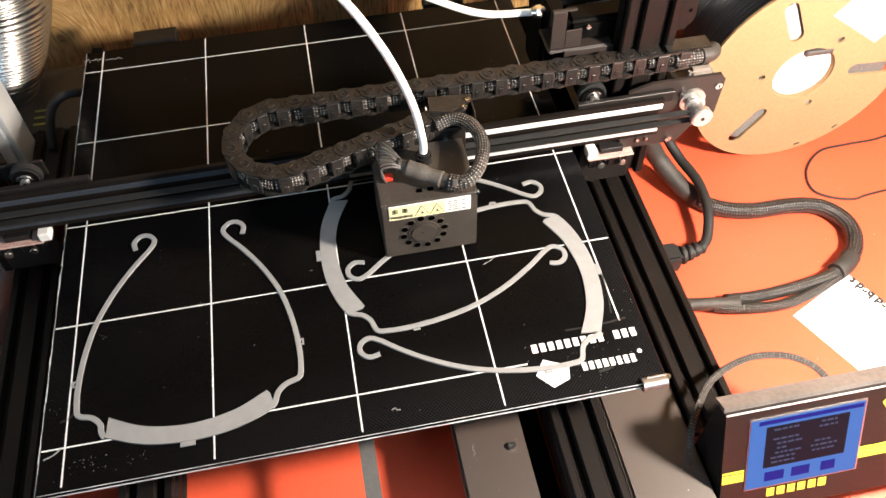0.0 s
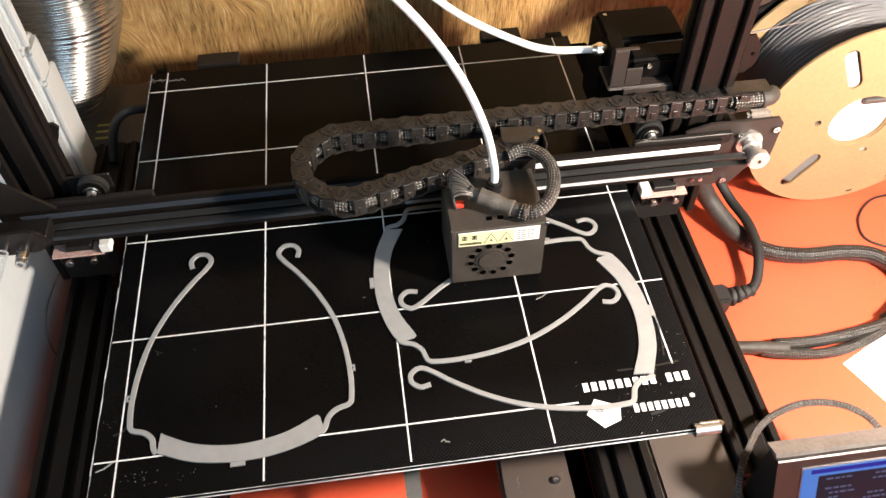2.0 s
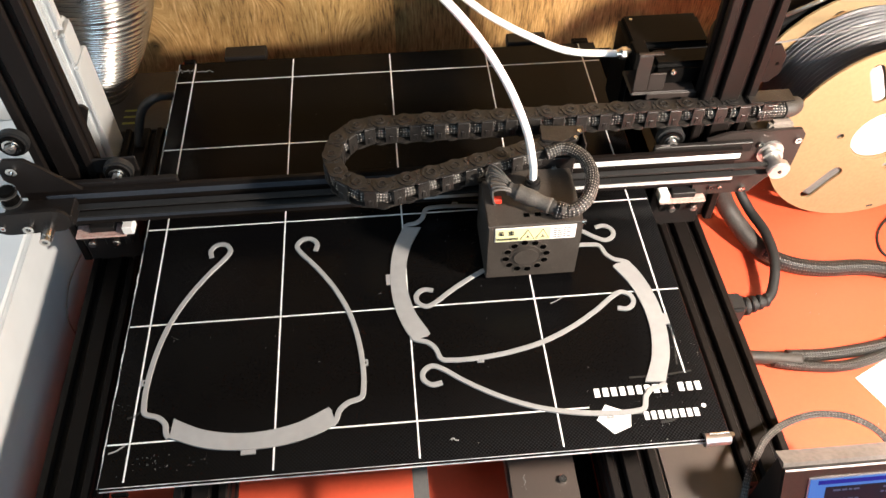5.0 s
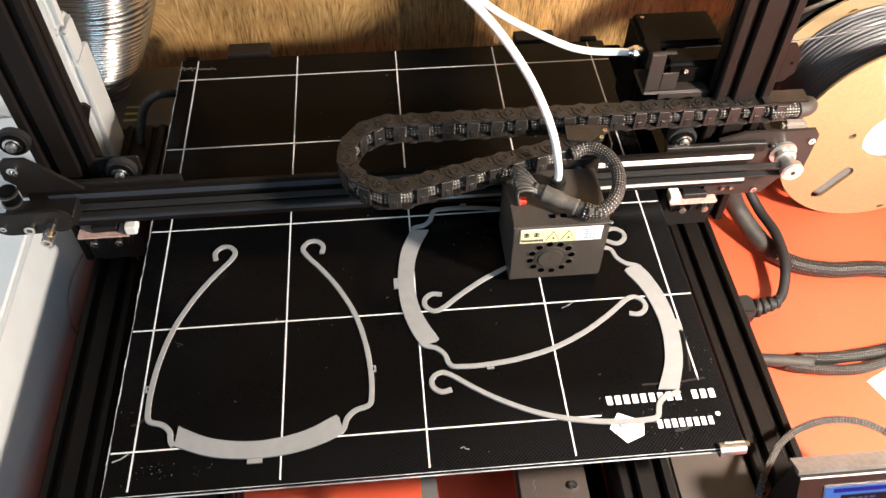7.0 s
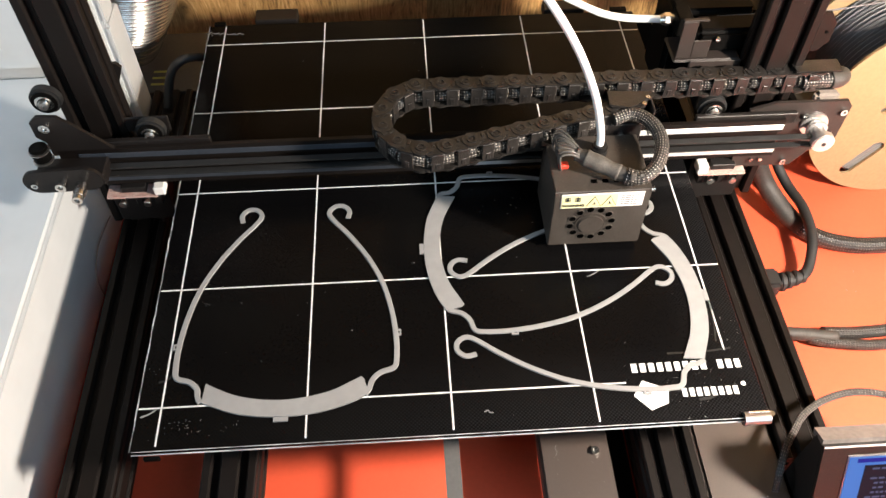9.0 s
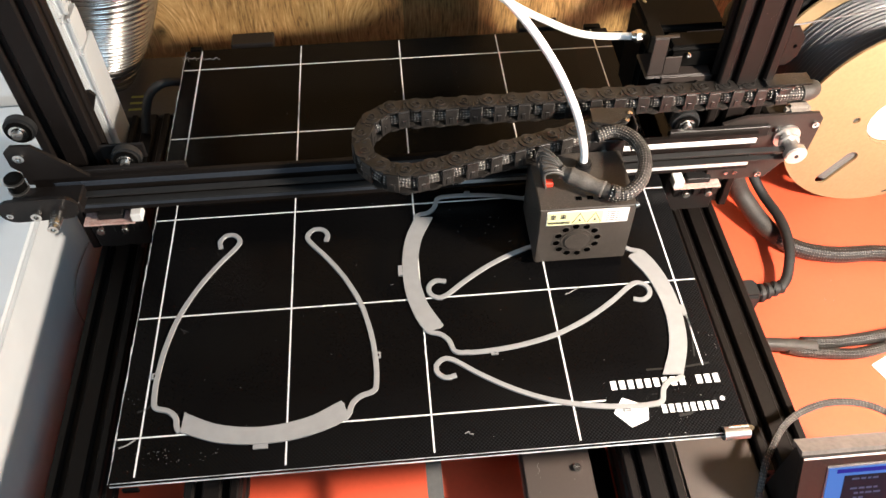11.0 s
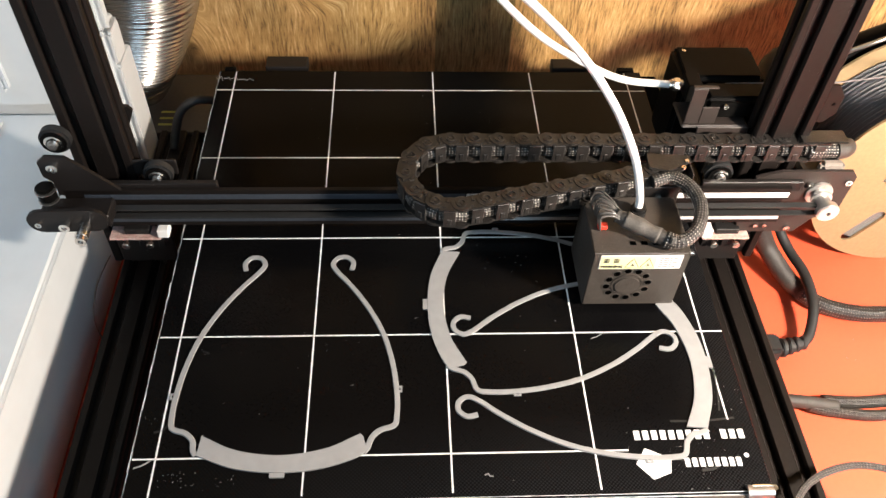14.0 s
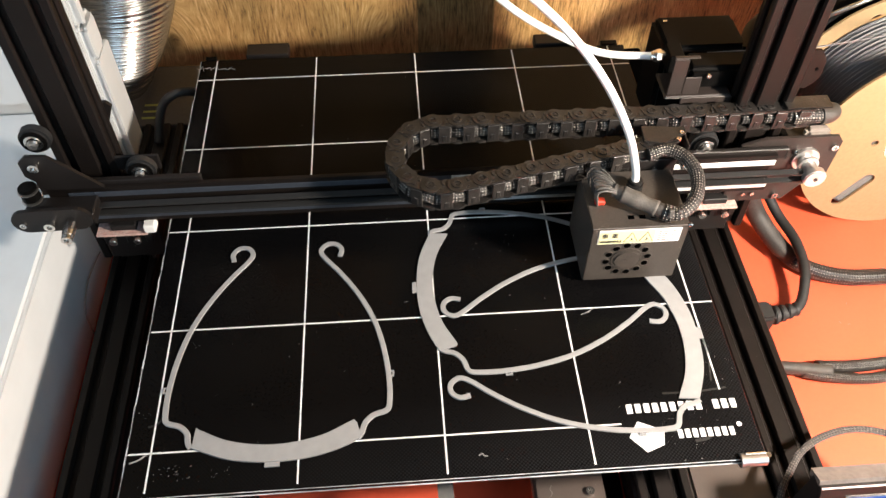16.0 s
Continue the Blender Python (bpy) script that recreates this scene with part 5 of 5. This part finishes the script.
bm = prism(bmesh.new(), [(0.2675, -0.0725), (0.3535, -0.0725), (0.3535, -0.0095), (0.2675, -0.0095)], 0.0023, 0.0030, N)
scr = part("screen", bm, M_LCD, panel, "lit blue touch screen")
bm = prism(bmesh.new(), [(0.2790, -0.0540), (0.3420, -0.0540), (0.3420, -0.0165), (0.2790, -0.0165)], 0.0031, 0.0034, N)
part("dark_field", bm, M_LCD_DARK, scr)
bm = prism(bmesh.new(), [(0.2730, -0.0138), (0.3520, -0.0138), (0.3520, -0.0105), (0.2730, -0.0105)], 0.0031, 0.0034, N)
part("header_bar", bm, M_LCD_BTN, scr)
for x0, x1 in ((0.2810, 0.2960), (0.3020, 0.3160), (0.3250, 0.3360)):
    bm = prism(bmesh.new(), [(x0, -0.0670), (x1, -0.0670), (x1, -0.0585), (x0, -0.0585)], 0.0031, 0.0034, N)
    part("button", bm, M_LCD_BTN, scr)
bm = bmesh.new()
pick = random.Random(11)
for r in range(8):
    for x0, room in ((0.2805, 0.026), (0.3135, 0.024)):
        x, y = x0 + pick.uniform(0.0, 0.009), -0.0195 - 0.0043 * r
        while x < x0 + room - 0.004 and pick.random() < 0.92:
            w = pick.uniform(0.0018, 0.0055)
            prism(bm, [(x, y - 0.0008), (x + w, y - 0.0008), (x + w, y + 0.0008), (x, y + 0.0008)], 0.0035, 0.0036, N)
            x += w + 0.0011
part("printed_bars", bm, M_LCD_INK, scr)
for x0, x1 in ((0.2490, 0.2655), (0.3555, 0.4255)):
    bm = prism(bmesh.new(), [(x0, -0.0640), (x1, -0.0640), (x1, -0.0535), (x0, -0.0535)], 0.0016, 0.0018, N)
    part("yellow_stripe", bm, M_YEL, panel)
    bm = prism(bmesh.new(), [(x0, -0.0560), (x1, -0.0560), (x1, -0.0552), (x0, -0.0552)], 0.00185, 0.0020, N)
    part("stripe_line", bm, M_INK, panel)
for k in range(6):
    x = 0.2850 + 0.0082 * k
    bm = prism(bmesh.new(), [(x, -0.0840), (x + 0.0060, -0.0840), (x + 0.0060, -0.0765), (x, -0.0765)], 0.0016, 0.0019, N)
    part("printed_bar", bm, M_YEL, panel)
bm = prism(bmesh.new(), [(0.3760 + 0.0085 * math.cos(radians(a)), -0.0160 + 0.0085 * math.sin(radians(a))) for a in (100, 172, 258, 330, 28)], 0.0016, 0.0019, N)
part("printed_mark", bm, M_YEL, panel)

# ---- cables on the table ----
def cable(label, points, r, material, name="cable", steps=8, flat=1.0, r_end=0.0):
    ob = thing(name, label, "cable")
    line = spline(points, steps)
    n = len(line)
    part("sleeve", sweep(bmesh.new(), line, [r + (r_end - r) * min(max((k / n - 0.68) / 0.1, 0), 1) for k in range(n)] if r_end else r, 16, flat), material, ob)
    return ob


loom = cable("thick braided cable loom curling across the red table", [(0.3050, 0.268, 0.1000), (0.3180, 0.268, 0.0650), (0.3350, 0.258, 0.0320), (0.3530, 0.230, 0.0150), (0.3780, 0.2040, 0.0092), (0.4130, 0.1910, 0.0092), (0.4560, 0.1890, 0.0092), (0.4860, 0.1795, 0.0092), (0.4995, 0.1530, 0.0092), (0.4890, 0.1240, 0.0092), (0.4600, 0.1035, 0.0085), (0.4250, 0.0965, 0.0070), (0.3800, 0.0930, 0.0070), (0.3450, 0.0950, 0.0070)], 0.0086, M_LOOM, "cable_loom", flat=0.95, r_end=0.0058)
part("second_strand", sweep(bmesh.new(), spline([(0.4640, 0.1010, 0.0065), (0.4250, 0.0860, 0.0060), (0.3900, 0.0800, 0.0060), (0.3500, 0.0850, 0.0064), (0.3300, 0.0900, 0.0080)], 8), 0.0050, 14), M_LOOM, loom)
part("tape", sweep(bmesh.new(), spline([(0.3560, 0.0890, 0.0075), (0.3450, 0.0900, 0.0085), (0.3280, 0.0920, 0.0105), (0.2900, 0.0950, 0.0140)], 6), 0.0060, 14), M_TAPE, loom)
part("tape", sweep(bmesh.new(), spline([(0.4820, 0.1170, 0.0096), (0.4720, 0.1090, 0.0094), (0.4600, 0.1030, 0.0088)], 5), 0.0093, 14), M_TAPE, loom)
part("tape", sweep(bmesh.new(), spline([(0.3180, 0.268, 0.0650), (0.3350, 0.258, 0.0330), (0.3530, 0.2305, 0.0160), (0.3660, 0.2150, 0.0118)], 6), 0.0094, 14), M_TAPE, loom)
power = cable("black mains cable with ribbed strain relief plugged into the frame", [(0.3350, 0.288, 0.0900), (0.3460, 0.276, 0.0500), (0.3570, 0.257, 0.0320), (0.3640, 0.224, 0.0300), (0.3620, 0.190, 0.0270), (0.3530, 0.163, 0.0180), (0.3420, 0.152, 0.0150), (0.3300, 0.1480, 0.0140)], 0.0050, M_RUBBER, "mains_cable")
for k in range(4):
    part("strain_ring", a_cyl(Vector((0.3440 - 0.0072 * k, 0.1530 - 0.0018 * k, 0.0150)), Matrix.Rotation(radians(90), 4, "Y"), 0.0066 + 0.0008 * k, 0.0050, 18, bevel=0.001), M_RUBBER, power)
part("plug", a_box(0.2880, 0.3180, 0.1360, 0.1580, 0.0040, 0.0260, 0.003, seg=2), M_RUBBER, power)
cable("braided display cable arching over the table to the screen", [(0.2325, -0.0690, 0.0600), (0.2330, -0.0620, 0.0740), (0.2400, -0.0470, 0.0810), (0.2500, -0.0340, 0.0820), (0.2640, -0.0190, 0.0810), (0.2840, -0.0080, 0.0800), (0.3080, -0.0030, 0.0800), (0.3320, -0.0070, 0.0800), (0.3490, -0.0180, 0.0790), (0.3570, -0.0330, 0.0770), (0.3620, -0.0500, 0.0740)], 0.0028, M_BRAID_FINE, "display_cable", flat=0.45)
cable("thin black wire coiled loosely on the red table", [(0.6074, 0.2681, 0.0016), (0.5882, 0.2650, 0.0016), (0.5567, 0.2646, 0.0016), (0.5251, 0.2607, 0.0016), (0.4992, 0.2387, 0.0016), (0.4918, 0.2121, 0.0016), (0.5055, 0.1972, 0.0016), (0.5281, 0.1900, 0.0016), (0.5507, 0.1933, 0.0016), (0.640, 0.2000, 0.0016)], 0.0012, M_RUBBER, "wire")

cable("thin grey lead hanging down the cabinet side", [(-0.3120, 0.2500, 0.0360), (-0.3118, 0.2319, 0.0411), (-0.3118, 0.2031, 0.0445), (-0.3118, 0.1791, 0.0330), (-0.3110, 0.1745, 0.0060), (-0.3090, 0.1735, 0.0012)], 0.0006, M_DULL, "lead")

crumb = random.Random(17)
bm = bmesh.new()
for k in range(26):
    x, y, l, a = crumb.uniform(0.345, 0.56), crumb.uniform(0.02, 0.25), crumb.uniform(0.0006, 0.0022), crumb.uniform(0, 3.14)
    strip(bm, [(x, y), (x + l * math.cos(a), y + l * math.sin(a))], crumb.uniform(0.0004, 0.0009), 0.0001, 0.0004)
tagged(part("crumb", bm, M_SPECK, table), kind="stuff")

sheet = thing("paper_sheet", "white paper sheet with printed words lying on the table", "paper")
bm = prism(bmesh.new(), [(0.0, 0.0), (0.148, 0.0), (0.148, 0.080), (0.0, 0.080)], 0.0003, 0.0006, pose(0.4030, 0.0700, 0, 0, 0, -65))
part("page", bm, M_PAPER, sheet)
words("ed bed t", 0.0120, pose(0.4835, 0.0790, 0.0008, 0, 0, 115), M_INK, sheet)

# ---- the white drawer unit and the duct on the far side ----
cab = thing("storage_cabinet", "low white lacquered cabinet beside the printer", "cabinet")
part("body", a_box(-0.760, -0.3145, -0.400, 0.3340, 0.0005, 0.1255, 0.003, seg=2), M_WHITE, cab)
part("lid", a_box(-0.762, -0.3135, -0.402, 0.3445, 0.1260, 0.1320, 0.0028, seg=3), M_WHITE, cab)
part("inset_panel", a_box(-0.740, -0.4020, 0.0600, 0.3330, 0.1322, 0.1360, 0.0036, seg=3), M_WHITE, cab)
tower = thing("drawer_tower", "white drawer unit with rounded inset drawer fronts", "drawer unit")
part("body", a_box(-0.760, -0.2930, 0.3540, 0.3920, 0.0005, 0.2130, 0.004, seg=2), M_WHITE, tower)
part("upper_body", a_box(-0.760, -0.2930, 0.3540, 0.3640, 0.2150, 0.6200, 0.003, seg=2), M_WHITE, tower)
for z0, z1 in ((0.140, 0.290), (0.294, 0.444), (0.448, 0.598)):
    d = part("drawer", a_box(-0.755, -0.2960, 0.3450, 0.3536, z0, z1, 0.003, seg=2), M_WHITE, tower)
    part("inset_panel", a_box(-0.735, -0.3880, 0.3390, 0.3448, z0 + 0.020, z1 - 0.014, 0.0052, seg=3), M_WHITE, d)
for z0, z1, y1 in ((0.020, 0.1775, 0.3940), (0.1795, 0.2125, 0.3820), (0.2165, 0.3200, 0.3650)):
    part("side_panel", a_box(-0.2928, -0.2895, 0.3560, y1, z0, z1, 0.003, seg=2), M_WHITE, tower)

duct = thing("exhaust_duct", "crimped silver aluminium exhaust duct hanging by the wall", "duct")
RUN = spline([(-0.296, 0.508, 0.62), (-0.297, 0.503, 0.42), (-0.300, 0.494, 0.27), (-0.3055, 0.486, 0.182), (-0.3160, 0.482, 0.132), (-0.3280, 0.482, 0.092), (-0.3450, 0.482, 0.060), (-0.3720, 0.482, 0.0495), (-0.440, 0.482, 0.0495)], 24)
steps = [RUN[0]]
for a, b in zip(RUN, RUN[1:]):
    n = max(1, round((b - a).length / 0.0011))
    steps += [a.lerp(b, (k + 1) / n) for k in range(n)]
radii = [0.0450 + 0.0205 * min(max((q.z - 0.085) / 0.09, 0.0), 1.0) + (-0.0012, 0.0008, 0.0021, 0.0024, 0.0012)[k % 5] + 0.0008 * math.sin(k * 0.071) for k, q in enumerate(steps)]
part("spiral_hose", sweep(bmesh.new(), steps, radii, 48), M_DUCT, duct)
part("collar", ring(bmesh.new(), steps[0] + Vector((0, 0, 0.012)), "z", 0.0690, 0.0720, 0.030, 48), M_DUCT, duct)

supply = thing("power_supply", "dark grey power supply box with green stripes behind the bed", "power supply")
part("box", a_box(-0.3180, -0.2200, 0.4060, 0.5080, 0.0005, 0.0560, 0.001), M_DARKBOX, supply)
for k in range(3):
    part("green_stripe", a_box(-0.2945, -0.2775, 0.4170 + 0.0105 * k, 0.4200 + 0.0105 * k, 0.0562, 0.0566, 0.0), M_GREEN, supply)
cable("black bed heater cable bending down behind the bed", [(-0.2180, 0.4000, 0.1020), (-0.2299, 0.3960, 0.1080), (-0.2430, 0.3900, 0.1100), (-0.2560, 0.3860, 0.1000), (-0.2640, 0.3800, 0.0800), (-0.2670, 0.3700, 0.0640)], 0.0046, M_RUBBER, "heater_cable")


# ---- what moves ----
MOVES = [  # seconds, bed front to back, head along the beam
    (0.0, 0.0014, 0.0000),
    (0.5, 0.0004, 0.0026),
    (1.0, -0.0005, 0.0050),
    (1.5, -0.0013, 0.0070),
    (2.0, -0.0021, 0.0099),
    (2.5, -0.0029, 0.0127),
    (3.0, -0.0036, 0.0152),
    (3.5, -0.0042, 0.0174),
    (4.0, -0.0049, 0.0190),
    (6.5, -0.0074, 0.0342),
    (7.0, -0.0078, 0.0360),
    (7.5, -0.0082, 0.0392),
    (8.0, -0.0085, 0.0408),
    (8.5, -0.0088, 0.0433),
    (9.0, -0.0091, 0.0463),
    (11.5, -0.0100, 0.0553),
    (12.0, -0.0100, 0.0574),
    (12.5, -0.0101, 0.0603),
    (13.0, -0.0101, 0.0658),
    (13.5, -0.0101, 0.0680),
    (14.0, -0.0100, 0.0704),
    (14.5, -0.0099, 0.0726),
    (15.0, -0.0099, 0.0749),
    (15.5, -0.0097, 0.0769),
    (16.0, -0.0096, 0.0793),
]


def motions():
    walk(bed, [(t, pose(0, b, 0)) for t, b, h in MOVES])
    for ob, m in FRAMES:
        walk(ob, [(t, pose(0, b, 0) @ m) for t, b, h in MOVES])
    walk(head, [(t, pose(h, 0, 0)) for t, b, h in MOVES])
    walk(tube, [(t, pose(h, 0, 0) @ pose(0.077, 0.153, 0.195, 0, 1.5 - 103 * h, 0) @ pose(-0.077, -0.153, -0.195)) for t, b, h in MOVES])
    paths = [chain_path(h) for t, b, h in MOVES]
    for k, ob in enumerate(LINK_OBS):
        walk(ob, [(row[0], pose(p[k][0], p[k][1], CHAIN_Z, 0, 0, p[k][2])) for row, p in zip(MOVES, paths)])


motions()
